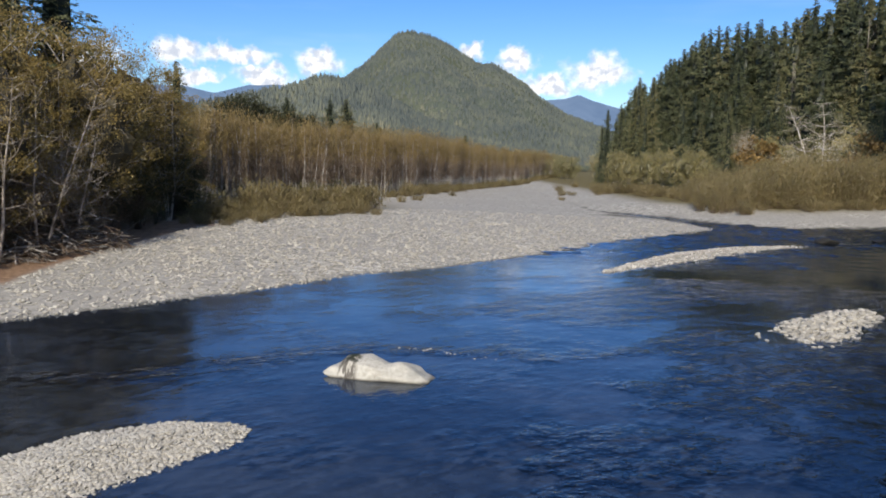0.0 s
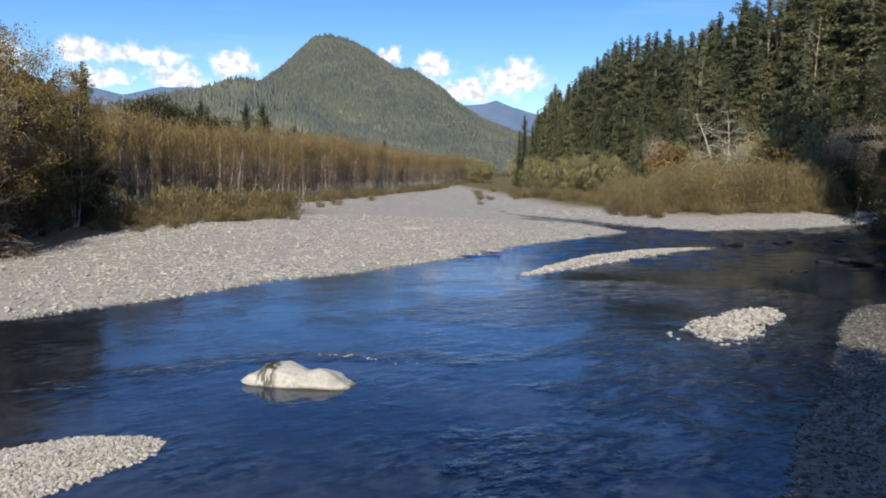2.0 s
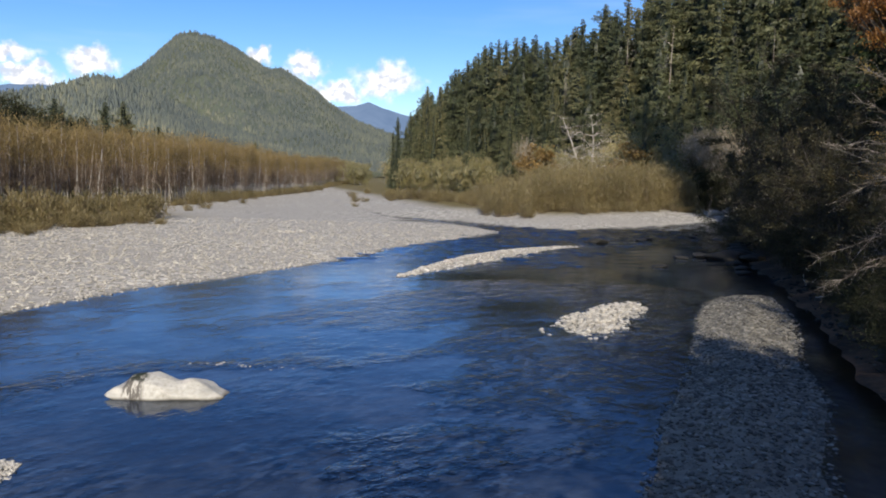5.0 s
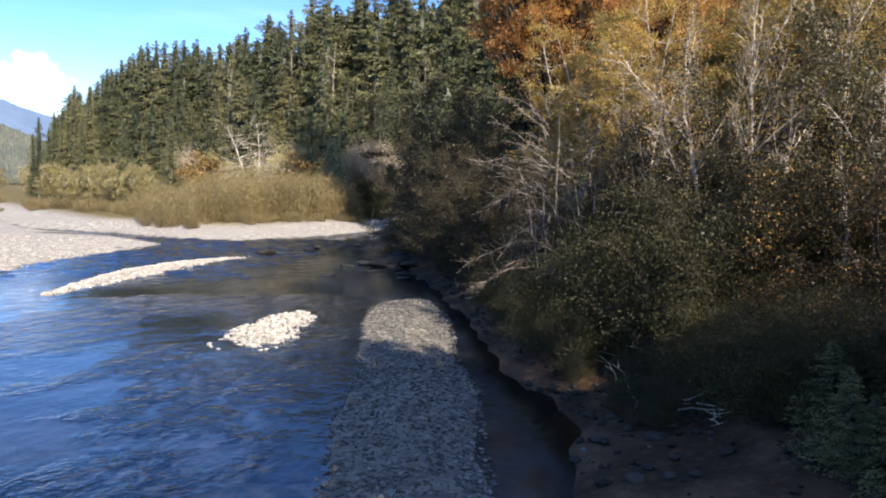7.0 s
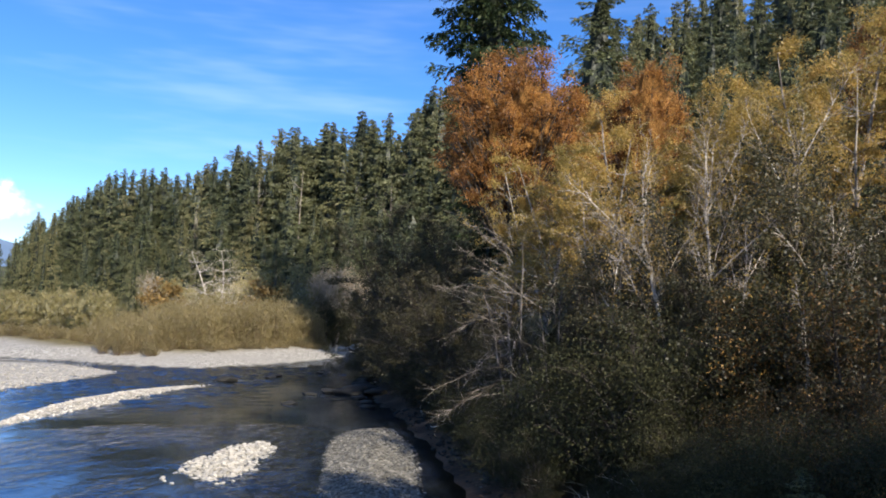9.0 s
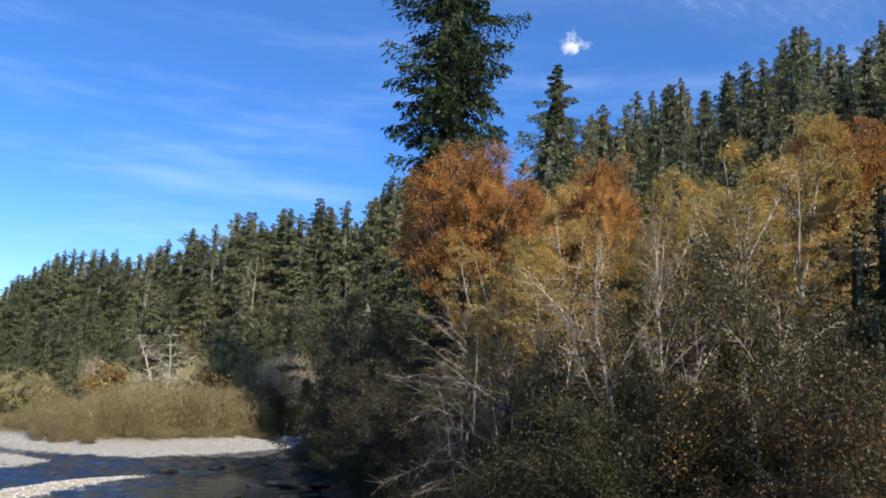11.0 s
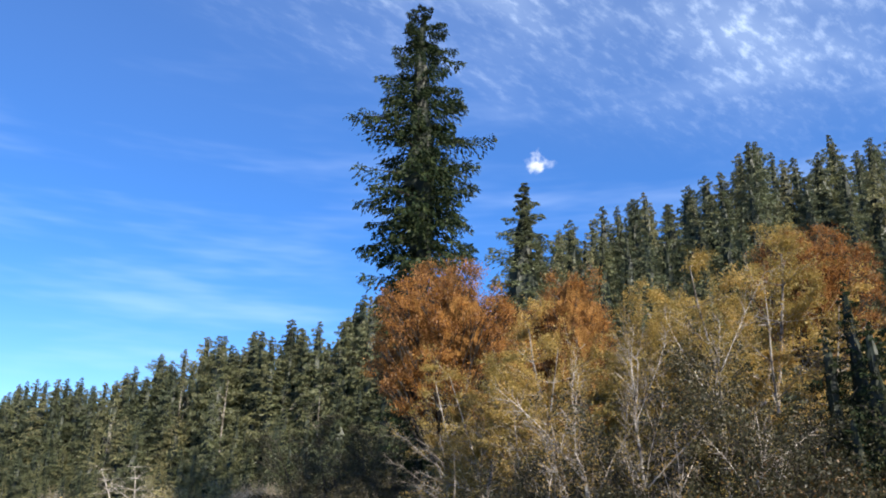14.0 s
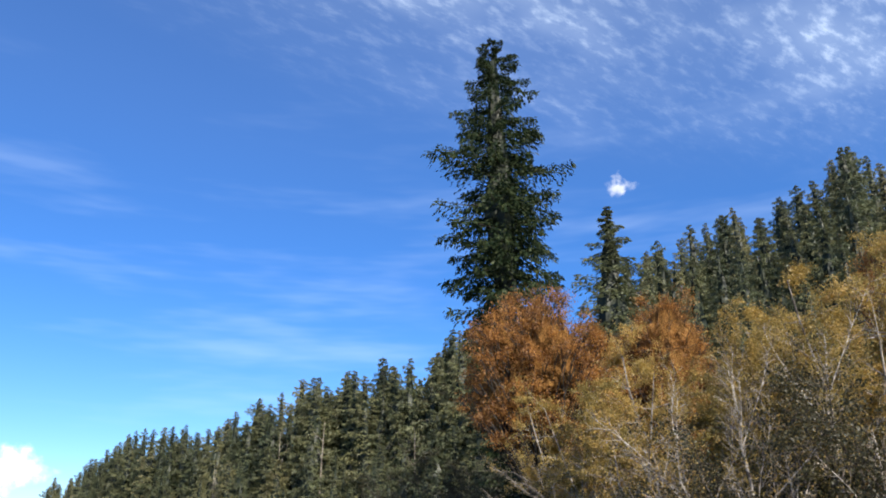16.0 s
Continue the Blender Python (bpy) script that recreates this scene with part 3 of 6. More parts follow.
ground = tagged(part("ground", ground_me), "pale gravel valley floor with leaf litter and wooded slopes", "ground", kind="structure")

def near_line(x, y, line):
    best = np.full(x.shape, 1e9)
    for (x0, y0), (x1, y1) in zip(line, line[1:]):
        ex, ey = x1 - x0, y1 - y0
        t = np.clip(((x - x0) * ex + (y - y0) * ey) / (ex * ex + ey * ey), 0, 1)
        best = np.minimum(best, np.hypot(x - x0 - t * ex, y - y0 - t * ey))
    return best


def roughness(x, y):
    """How rough the river runs (0 to 1), and the share of the still side channel under the right bank."""
    w = 0.9 * wobble(x, y, 0.8, 0.3) + 0.5 * wobble(x, y, 2.1, 1.2)
    arc = near_line(x, y, [(-13.0, 24.5), (-8.8, 26.0), (-6.7, 27.8), (-2.6, 29.3), (2.2, 29.1), (4.4, 28.2), (8.2, 30.4), (12.0, 34.0)])
    wake = near_line(x, y, [(-7.0, 20.6), (-5.0, 21.0), (-2.9, 21.2), (0.5, 20.0), (2.0, 17.0)])
    run = near_line(x, y, [(2.5, 13.0), (5.0, 18.0), (8.5, 23.5), (10.5, 27.5)])
    side = near_line(x, y, [(10.0, 15.0), (13.0, 21.0), (17.5, 28.0)])
    head = near_line(x, y, [(10.8, 52.4), (4.0, 48.0), (-2.0, 45.0)])
    r = 0.9 * smooth01(1.5 + 0.6 * w - arc, 0, 1.2) + 0.45 * smooth01(1.0 + 0.5 * w - wake, 0, 1.0)
    r = np.maximum(r, 1.0 * smooth01(4.2 + 2.2 * w - run, 0, 3.5))
    r = np.maximum(r, 0.55 * smooth01(2.6 + 1.2 * w - side, 0, 2.0))
    r = np.maximum(r, 0.6 * smooth01(1.4 + 0.6 * w - head, 0, 1.4))
    r = np.maximum(r, 0.18 + 0.22 * smooth01(w, -0.4, 0.8))
    rapid = near_line(x, y, [(38.0, 80.0), (46.0, 79.0), (58.0, 90.0), (75.0, 108.0)])
    r = np.maximum(r, 0.7 * smooth01(7 + 2 * w - rapid, 0, 5))
    pool = near_line(x, y, [(29.0, 50.0), (34.0, 56.0), (40.0, 66.0)])
    lively = near_line(x, y, [(13.0, 24.0), (20.0, 34.0), (23.0, 44.0), (15.0, 46.0), (6.0, 38.0)])
    r = np.maximum(r, 0.85 * smooth01(6.0 + 1.5 * w - lively, 0, 4.0))
    r = np.maximum(r, (0.9 + 0.4 * smooth01(y, 62, 90)) * smooth01(np.hypot(x, y), 50, 66))
    r *= 1 - 0.8 * smooth01(6.5 - pool, 0, 4)
    still = smooth01(inside_distance(x, y, [(11.0, 8.0), (16.0, 16.0), (20.5, 23.5), (27.0, 32.5), (32.0, 41.5), (38.0, 50.0), (45.0, 50.0), (30.0, 20.0), (18.0, 2.0)]), -0.3, 0.8)
    return r * (1 - 0.92 * still), still


wa = np.radians(np.concatenate([np.arange(-38, 14, 0.5), np.arange(14, 44, 0.3), np.arange(44, 72, 0.5), np.arange(72, 322, 5.0)]))
wr = np.concatenate([[0.005, 4.0], np.arange(8, 50, 0.6), np.arange(50, 108, 0.42), [112, 120, 140, 180, 260]])
wx, wy = np.outer(wr, np.sin(wa)).ravel(), np.outer(wr, np.cos(wa)).ravel()
nw = len(wa)
wi, wj = np.meshgrid(np.arange(len(wr) - 1), np.arange(nw), indexing="ij")
wf = np.stack([wi * nw + wj, wi * nw + (wj + 1) % nw, (wi + 1) * nw + (wj + 1) % nw, (wi + 1) * nw + wj], -1).reshape(-1, 4)
rough_water, still_water = roughness(wx, wy)
swell_rng = np.random.default_rng(77)
swell = np.zeros_like(wx)
for _ in range(11):
    way, length = radians(38) + swell_rng.normal(0, 0.75), swell_rng.uniform(1.5, 3.4)
    swell += length / 2.4 * np.sin((wx * math.sin(way) + wy * math.cos(way)) * math.tau / length + swell_rng.uniform(0, 6.3))
swell *= 0.021 * rough_water * smooth01(np.hypot(wx, wy), 54, 68)
water_me = mesh_from("water", np.stack([wx, wy, swell], 1), wf, mat_water, True)
flow_attr = water_me.color_attributes.new("flow", "FLOAT_COLOR", "POINT")
flow_attr.data.foreach_set("color", np.stack([rough_water, still_water, np.zeros_like(wx), np.ones_like(wx)], 1).astype(np.float32).ravel())
tagged(part("water", water_me), "clear blue river water with small ripples over stones", "river", kind="structure")


# ---- mountains ----
def mountain(name, profile, near, crest, far, rough, material, label, az_step, rows, seed):
    """A range whose crest line follows a smooth profile of bearings and heights."""
    pa, ph = np.array(profile).T
    a = np.arange(pa[0], pa[-1] + az_step, az_step)
    hh = np.interp(a, pa, ph)
    u = np.linspace(0, 1, rows)
    d = near + (far - near) * u
    uc = (crest - near) / (far - near)
    A, D = np.meshgrid(a, d)
    shape = np.where(u < uc, (u / uc) ** 1.15, 1 - 0.6 * ((u - uc) / (1 - uc)))[:, None]
    X, Y = np.sin(np.radians(A)) * D, np.cos(np.radians(A)) * D
    spur = wobble(X, Y, 0.010, seed) * 0.6 + wobble(X, Y, 0.023, seed + 2) * 0.3 + wobble(X, Y, 0.06, seed + 4) * 0.1
    Z = hh[None, :] * shape + rough * spur * np.sin(np.pi * np.clip(u / uc, 0, 1))[:, None] * np.clip(hh[None, :] / hh.max(), 0.1, 1)
    Z += rough * 0.015 * wobble(X, Y, 0.11, seed + 6)
    n, k = A.shape
    i, j = np.meshgrid(np.arange(n - 1), np.arange(k - 1), indexing="ij")
    f = np.stack([i * k + j, i * k + j + 1, (i + 1) * k + j + 1, (i + 1) * k + j], -1).reshape(-1, 4)
    v = np.stack([X.ravel(), Y.ravel(), Z.ravel()], 1)
    ob = tagged(part(name, mesh_from(name, v, f, material, True)), label, "mountain", kind="structure")
    return ob, X, Y, Z


def tan_height(profile, dist):
    return [(a, 7 + dist * math.tan(radians(e))) for a, e in profile]


PEAK = [(-16.0, 0.9), (-12.0, 3.4), (-9.0, 4.9), (-7.0, 5.9), (-5.5, 7.0), (-4.3, 8.2), (-3.3, 9.05), (-2.6, 9.25), (-2.1, 9.15), (-1.5, 9.05), (-0.7, 8.8), (0.5, 8.2), (1.7, 7.45), (2.5, 7.0), (3.2, 7.1), (3.7, 6.95), (4.5, 6.4), (5.8, 5.6), (6.6, 4.85), (8.6, 3.6), (10.6, 2.9), (14.0, 1.4), (17.0, 0.6)]
FOOT = [(-26.0, 3.2), (-20.0, 3.4), (-17.4, 3.6), (-15.1, 4.1), (-12.1, 4.9), (-10.6, 5.2), (-9.0, 5.8), (-7.8, 5.9), (-6.6, 5.6), (-4.0, 4.6), (-1.5, 3.2), (2.0, 2.0), (6.0, 1.0)]
_, X1, Y1, Z1 = mountain("mountain_1", tan_height(PEAK, 2500), 1250, 2500, 3300, 85, mat_slope, "steep forested peak with autumn haze tinted into its colour", 0.12, 110, 0.6)
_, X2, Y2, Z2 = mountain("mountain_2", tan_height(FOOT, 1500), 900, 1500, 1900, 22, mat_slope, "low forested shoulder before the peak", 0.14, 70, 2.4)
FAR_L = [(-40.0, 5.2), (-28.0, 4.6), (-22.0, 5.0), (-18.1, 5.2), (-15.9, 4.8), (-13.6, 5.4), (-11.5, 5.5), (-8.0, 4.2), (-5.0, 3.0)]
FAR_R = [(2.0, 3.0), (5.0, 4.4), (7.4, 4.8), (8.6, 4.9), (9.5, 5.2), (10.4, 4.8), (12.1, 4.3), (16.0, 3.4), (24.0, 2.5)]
mountain("mountain_3", tan_height(FAR_L, 4500), 3700, 4500, 4700, 40, mat_far_haze, "distant mountain range, glowing haze blue", 0.2, 14, 5.0)
mountain("mountain_4", tan_height(FAR_R, 4500), 3700, 4500, 4700, 40, mat_far_haze, "distant mountain range with a rocky top, glowing haze blue", 0.2, 14, 8.0)


def slope_trees(name, X, Y, Z, count, height, seed, upto):
    """Small conifers over a mountainside, too many to count."""
    g = np.random.default_rng(seed)
    rows, cols = X.shape
    fi, fj = g.uniform(1, int(rows * upto), count), g.uniform(0, cols - 1.01, count)
    i, j = fi.astype(int), fj.astype(int)
    di, dj = fi - i, fj - j

    def between(A):
        return (A[i, j] * (1 - di) + A[i + 1, j] * di) * (1 - dj) + (A[i, j + 1] * (1 - di) + A[i + 1, j + 1] * di) * dj

    c = np.stack([between(X), between(Y), between(Z) - 2], 1)
    c = c[c[:, 2] > 6]
    n = len(c)
    h = height * g.uniform(0.5, 1.25, n)
    w = h * g.uniform(0.2, 0.34, n)
    ang = g.uniform(0, 6.28, n)[:, None] + np.arange(5) * 2 * np.pi / 5
    low = c[:, None, :] + np.stack([np.cos(ang) * w[:, None], np.sin(ang) * w[:, None], np.broadcast_to((h * 0.12)[:, None], ang.shape)], -1)
    top = (c + np.stack([g.normal(0, 0.3, n), g.normal(0, 0.3, n), h], 1))[:, None, :]
    v = np.concatenate([low, top], 1)
    b = (np.arange(n) * 6)[:, None]
    k = np.arange(5)
    tri = np.stack([b + k, b + (k + 1) % 5, np.broadcast_to(b + 5, (n, 5))], -1).reshape(-1, 3)
    return tagged(part(name, mesh_from(name, v.reshape(-1, 3), tri, mat_mount_tree)), "dense dark haze-toned conifers clothing the mountainside", "forest", kind="stuff")


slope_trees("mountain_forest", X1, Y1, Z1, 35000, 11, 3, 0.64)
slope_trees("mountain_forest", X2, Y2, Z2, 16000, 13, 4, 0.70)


# ---- trees ----
def conifer(name, height, radius, base_share, boughs, seed, needles, label, sprays=8, tufts=9, tuft=0.55, droop=0.3, hang=0.7, ragged=0.3, taper=0.6, shape=0.7, waist=0.0, core=0.42, trunk_r=None, bark=None, slim=(0.28, 0.5), level=0.3):
    """A conifer: tapered trunk and drooping boughs, each a fan of hanging sprays set with needle tufts."""
    g = np.random.default_rng(seed)
    root = tagged(new(name), label, "tree")
    tr = trunk_r or height * 0.011
    lean = g.normal(0, 0.006, 2) * height
    line = [((lean[0] * t * t + 0.04 * tr * math.sin(9 * t), lean[1] * t * t, height * t - 0.4 * (t == 0)), tr * (1 - 0.93 * t) + (0.35 * tr if t == 0 else 0)) for t in np.linspace(0, 1, 12)]
    up = np.array([0, 0, 1.0])
    phase = g.uniform(0, 6.283, 3)

    def reach(u):
        return min(1.0, (1 - u) / taper) ** shape * (1 - waist * max(0.0, 1 - u / 0.58))

    limbs, cs, ax, ln = [], [], [], []
    s = np.linspace(0.14, 1, sprays)
    q = np.linspace(0.05, 1, tufts)
    for b in range(boughs):
        u = (b + g.uniform()) / boughs
        z = height * (base_share + (1 - base_share) * u)
        a = 2.39996 * b + g.normal(0, 0.4)
        side = 1 + ragged * (0.7 * math.sin(2 * a + phase[0] + 6 * u) + 0.6 * math.sin(3 * a + 19 * u + phase[1]) + g.normal(0, 0.55))
        L = max(0.12, radius * (reach(u) + 0.01) * min(1.5, max(0.3, side)) * (0.55 if b % 3 == 2 else 1.0))
        out = np.array([math.cos(a), math.sin(a), 0])
        lat = np.array([-out[1], out[0], 0])
        foot = np.array([lean[0] * (z / height) ** 2, lean[1] * (z / height) ** 2, z])
        rise = 0.25 * u ** 3 - droop * (1 - 0.6 * u) + g.normal(0, 0.08)
        p = foot + out * (L * s)[:, None] + up * (L * (rise * s - 0.45 * droop * s * s + 0.16 * s ** 4))[:, None]
        sgn = np.where(np.arange(sprays) % 2 == 0, 1, -1) * g.uniform(0.5, 1.0, sprays)
        sgn[-1] *= 0.15
        ws = (0.34 * L * (1.15 - s) + 0.04 * L + 0.05) * g.uniform(0.75, 1.2, sprays)
        way = out * 0.7 + lat * sgn[:, None]
        c = p[:, None, :] + way[:, None, :] * (ws[:, None] * q)[..., None] - up * (hang * ws[:, None] * q * q)[..., None]
        c = c + g.normal(0, 0.025 * L + 0.02, c.shape) * np.array([1, 1, 0.7])
        d = way[:, None, :] * 0.7 - up * (hang * (0.15 + q))[None, :, None] + g.normal(0, 0.25, c.shape)
        cs.append(c.reshape(-1, 3))
        ax.append(d.reshape(-1, 3))
        ln.append(tuft * g.uniform(0.55, 1.25, sprays * tufts) * (0.35 + 0.65 * min(1.0, 1.2 * L / radius)))
        if b % 2 == 0 or L > radius * 0.7:
            limbs.append([(tuple(foot), 0.02 + L * 0.012), (tuple(p[sprays // 2]), 0.012 + L * 0.007), (tuple(p[-1]), 0.01)])
    v, f = tubes([line], 8)
    part("trunk", mesh_from("trunk", v, f, bark or mat_dark_bark, True), root)
    v, f = tubes(limbs, 3)
    part("branching", mesh_from("branching", v, f, bark or mat_dark_bark, True), root)
    c, d, l = np.concatenate(cs), np.concatenate(ax), np.concatenate(ln)
    v, f = kites(c, d, l, l * g.uniform(*slim, len(l)), g, level)
    part("crown", mesh_from("crown", v, f, needles), root)
    # solid core where needles stand too close to see through, coloured for shade
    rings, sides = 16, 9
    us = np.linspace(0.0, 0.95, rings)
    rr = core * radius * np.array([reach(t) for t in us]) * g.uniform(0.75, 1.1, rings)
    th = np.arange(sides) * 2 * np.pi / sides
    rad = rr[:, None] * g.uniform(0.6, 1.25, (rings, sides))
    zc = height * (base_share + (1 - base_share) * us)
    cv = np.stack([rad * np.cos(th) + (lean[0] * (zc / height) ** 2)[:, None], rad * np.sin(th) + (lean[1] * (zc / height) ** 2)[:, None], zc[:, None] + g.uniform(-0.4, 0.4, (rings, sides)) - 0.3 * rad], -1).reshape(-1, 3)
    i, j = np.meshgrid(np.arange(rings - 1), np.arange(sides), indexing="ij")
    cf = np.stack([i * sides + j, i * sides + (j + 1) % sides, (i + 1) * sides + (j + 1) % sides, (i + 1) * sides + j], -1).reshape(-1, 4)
    part("crown_core", mesh_from("crown_core", cv, cf, mat_needle_core), root, "solid crown core coloured dark as shaded needles")
    return root


def grow(g, p, d, length, radius, level, lines, tips, bend, up, forks):
    """One limb and, from it, its side limbs."""
    n = 5 if level < 2 else 4
    pts = [(tuple(p), radius)]
    pos, di = np.array(p, float), np.array(d, float)
    for s in range(1, n + 1):
        di = di + g.normal(0, bend, 3) + np.array([0, 0, up])
        di /= np.linalg.norm(di)
        pos = pos + di * length / n
        pts.append((tuple(pos), radius * (1 - 0.75 * s / n)))
        if level < len(forks) and s > (1 if level == 0 else 0):
            for _ in range(forks[level]):
                q = g.normal(0, 1, 3)
                q -= q.dot(di) * di
                q /= np.linalg.norm(q) + 1e-9
                nd = di * g.uniform(0.35, 0.8) + q * g.uniform(0.6, 1.0)
                nd /= np.linalg.norm(nd)
                grow(g, pos, nd, length * g.uniform(0.38, 0.62) * (1.1 - 0.35 * s / n), radius * 0.42 * (1 - 0.5 * s / n), level + 1, lines, tips, bend * 1.15, up, forks)
    lines.append((level, pts))
    if level >= len(forks) - 1:
        tips.append((np.array([q[0] for q in pts]), length))


def broadleaf(name, height, stems, seed, leaves, leaf_size, leaf_mat, bark, label, spread=0.25, bend=0.16, up=0.05, forks=(3, 3), bare=0.0, low=0.25, category="tree", twig_bark=None, scatter=0.16, reach=1.0):
    """A deciduous tree: one or more stems that fork into limbs and twigs, with single leaves along the twigs."""
    g = np.random.default_rng(seed)
    root = tagged(new(name), label, category)
    lines, tips = [], []
    for k in range(stems):
        a = 6.283 * (k + g.uniform()) / stems
        tilt = spread * g.uniform(0.3, 1.0) if stems > 1 else spread * 0.2
        d = np.array([math.cos(a) * tilt, math.sin(a) * tilt, 1.0])
        p = np.array([math.cos(a), math.sin(a), 0]) * (0.12 * (stems > 1)) - np.array([0, 0, 0.3])
        H = height * (g.uniform(0.72, 1.0) if k else 0.95)
        n = 9
        pos, di, rad = p.astype(float), d / np.linalg.norm(d), height * 0.011 * (0.7 if stems > 1 else 1.1) + 0.02
        pts = [(tuple(pos), rad * 1.25)]
        for s in range(1, n + 1):
            di = di + g.normal(0, bend * 0.35, 3) + np.array([0, 0, 0.06])
            di /= np.linalg.norm(di)
            pos = pos + di * H / n
            r = rad * (1 - 0.88 * s / n)
            pts.append((tuple(pos), r))
            if s / n > low:
                for _ in range(forks[0]):
                    aa = g.uniform(0, 6.283)
                    nd = np.array([math.cos(aa), math.sin(aa), g.uniform(0.05, 0.75)])
                    nd /= np.linalg.norm(nd)
                    L = reach * height * g.uniform(0.14, 0.30) * (1.15 - 0.75 * (s / n) ** 2)
                    grow(g, pos, nd, L, r * 0.5 + 0.006, 1, lines, tips, bend, up, forks)
        lines.append((0, pts))
    big = [q for lv, q in lines if lv == 0]
    small = [q for lv, q in lines if lv > 0]
    v, f = tubes(big, 7)
    part("trunk", mesh_from("trunk", v, f, bark, True), root)
    v, f = tubes(small, 3)
    part("branching", mesh_from("branching", v, f, twig_bark or bark, True), root)
    if leaves:
        if bare:
            tips = [t for t in tips if g.uniform() > bare]
        w = np.array([t[1] for t in tips]) * g.lognormal(0.0, 1.4, len(tips))
        pick = g.choice(len(tips), leaves, p=w / w.sum())
        t = g.uniform(0.1, 1.0, leaves)
        P = np.stack([tips[k][0][min(int(q * (len(tips[k][0]) - 1)) + 1, len(tips[k][0]) - 1)] for k, q in zip(pick, t)])
        P = P + g.normal(0, scatter, (leaves, 3)) * np.array([1, 1, 0.8])
        d = g.normal(0, 1, (leaves, 3)) + np.array([0, 0, -0.4])
        l = leaf_size * g.uniform(0.6, 1.3, leaves)
        v, f = kites(P, d, l, l * 0.75, g)
        part("crown", mesh_from("crown", v, f, leaf_mat), root)
    return root


def dome(name, height, width, seed, clusters, leaves, leaf_size, leaf_mat, bark, label, low=0.3, stems=1, category="tree", hollow=0.62, lump=0.16, core=0.0, core_mat=None, flat=0.62, core_detail=3, leaf_width=0.8):
    """A full-crowned tree: limbs run from the stem to leaf clusters that fill an uneven dome."""
    g = np.random.default_rng(seed)
    root = tagged(new(name), label, category)
    R, zc, rz = width / 2, height * (low + 1) / 2, height * (1 - low) / 2
    d = g.normal(0, 1, (clusters, 3))
    d /= np.linalg.norm(d, axis=1, keepdims=True)
    rad = g.uniform(hollow, 1.0, clusters) * (1 + 0.16 * np.sin(3 * np.arctan2(d[:, 1], d[:, 0]) + seed) + g.normal(0, 0.07, clusters))
    c = np.stack([d[:, 0] * R * rad, d[:, 1] * R * rad, zc + d[:, 2] * rz * np.minimum(rad, 1.0)], 1)
    tr = height * 0.014
    trunk = [[((0, 0, -0.3), tr * 1.3)] + [((g.normal(0, 0.1), g.normal(0, 0.1), zc * s), tr * (1 - 0.5 * s)) for s in (0.25, 0.5, 0.75, 1.0)]]
    if stems > 1:
        trunk = [[((0.25 * math.cos(k), 0.25 * math.sin(k), -0.3), tr * 0.8)] + [((R * 0.35 * s * math.cos(2.4 * k), R * 0.35 * s * math.sin(2.4 * k), zc * s), tr * 0.7 * (1 - 0.6 * s)) for s in (0.3, 0.6, 1.0)] for k in range(stems)]
    limbs = []
    for p in c:
        s0 = np.array([p[0] * 0.12, p[1] * 0.12, max(height * low * 0.8, p[2] - math.hypot(p[0], p[1]) * 0.9)])
        mid = (s0 + p) / 2 + g.normal(0, 0.05 * R, 3) + np.array([0, 0, 0.06 * R])
        limbs.append([(tuple(s0), tr * 0.32), (tuple(mid), tr * 0.18), (tuple(p), 0.012)])
        for _ in range(3):
            q = p + g.normal(0, lump * R, 3)
            limbs.append([(tuple(mid * 0.4 + p * 0.6), tr * 0.10), (tuple((p + q) / 2 + g.normal(0, 0.02 * R, 3)), tr * 0.07), (tuple(q), 0.008)])
    v, f = tubes(trunk, 8)
    part("trunk", mesh_from("trunk", v, f, bark, True), root)
    v, f = tubes(limbs, 3)
    part("branching", mesh_from("branching", v, f, bark, True), root)
    # solid filler, coloured darker for the shade between the leaves
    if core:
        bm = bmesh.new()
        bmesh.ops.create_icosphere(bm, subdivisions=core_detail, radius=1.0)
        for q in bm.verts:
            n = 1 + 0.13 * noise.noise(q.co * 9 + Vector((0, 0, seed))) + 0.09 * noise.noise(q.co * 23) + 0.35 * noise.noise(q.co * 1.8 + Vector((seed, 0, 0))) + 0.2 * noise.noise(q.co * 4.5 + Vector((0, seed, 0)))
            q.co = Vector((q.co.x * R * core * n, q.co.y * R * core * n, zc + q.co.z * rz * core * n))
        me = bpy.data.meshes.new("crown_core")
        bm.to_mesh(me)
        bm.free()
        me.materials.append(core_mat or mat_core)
        part("crown_core", me, root, "solid crown core coloured darker for inner shade")
    k = g.integers(0, clusters, leaves)
    spread = lump * R * g.uniform(0.6, 1.3, clusters)
    P = c[k] + g.normal(0, 1, (leaves, 3)) * spread[k][:, None] * np.array([1, 1, flat])
    P[:, 2] = np.maximum(P[:, 2], 0.1)
    l = leaf_size * g.uniform(0.6, 1.3, leaves)
    v, f = kites(P, g.normal(0, 1, (leaves, 3)) + np.array([0, 0, -0.3]), l, l * leaf_width, g)
    part("crown", mesh_from("crown", v, f, leaf_mat), root)
    return root


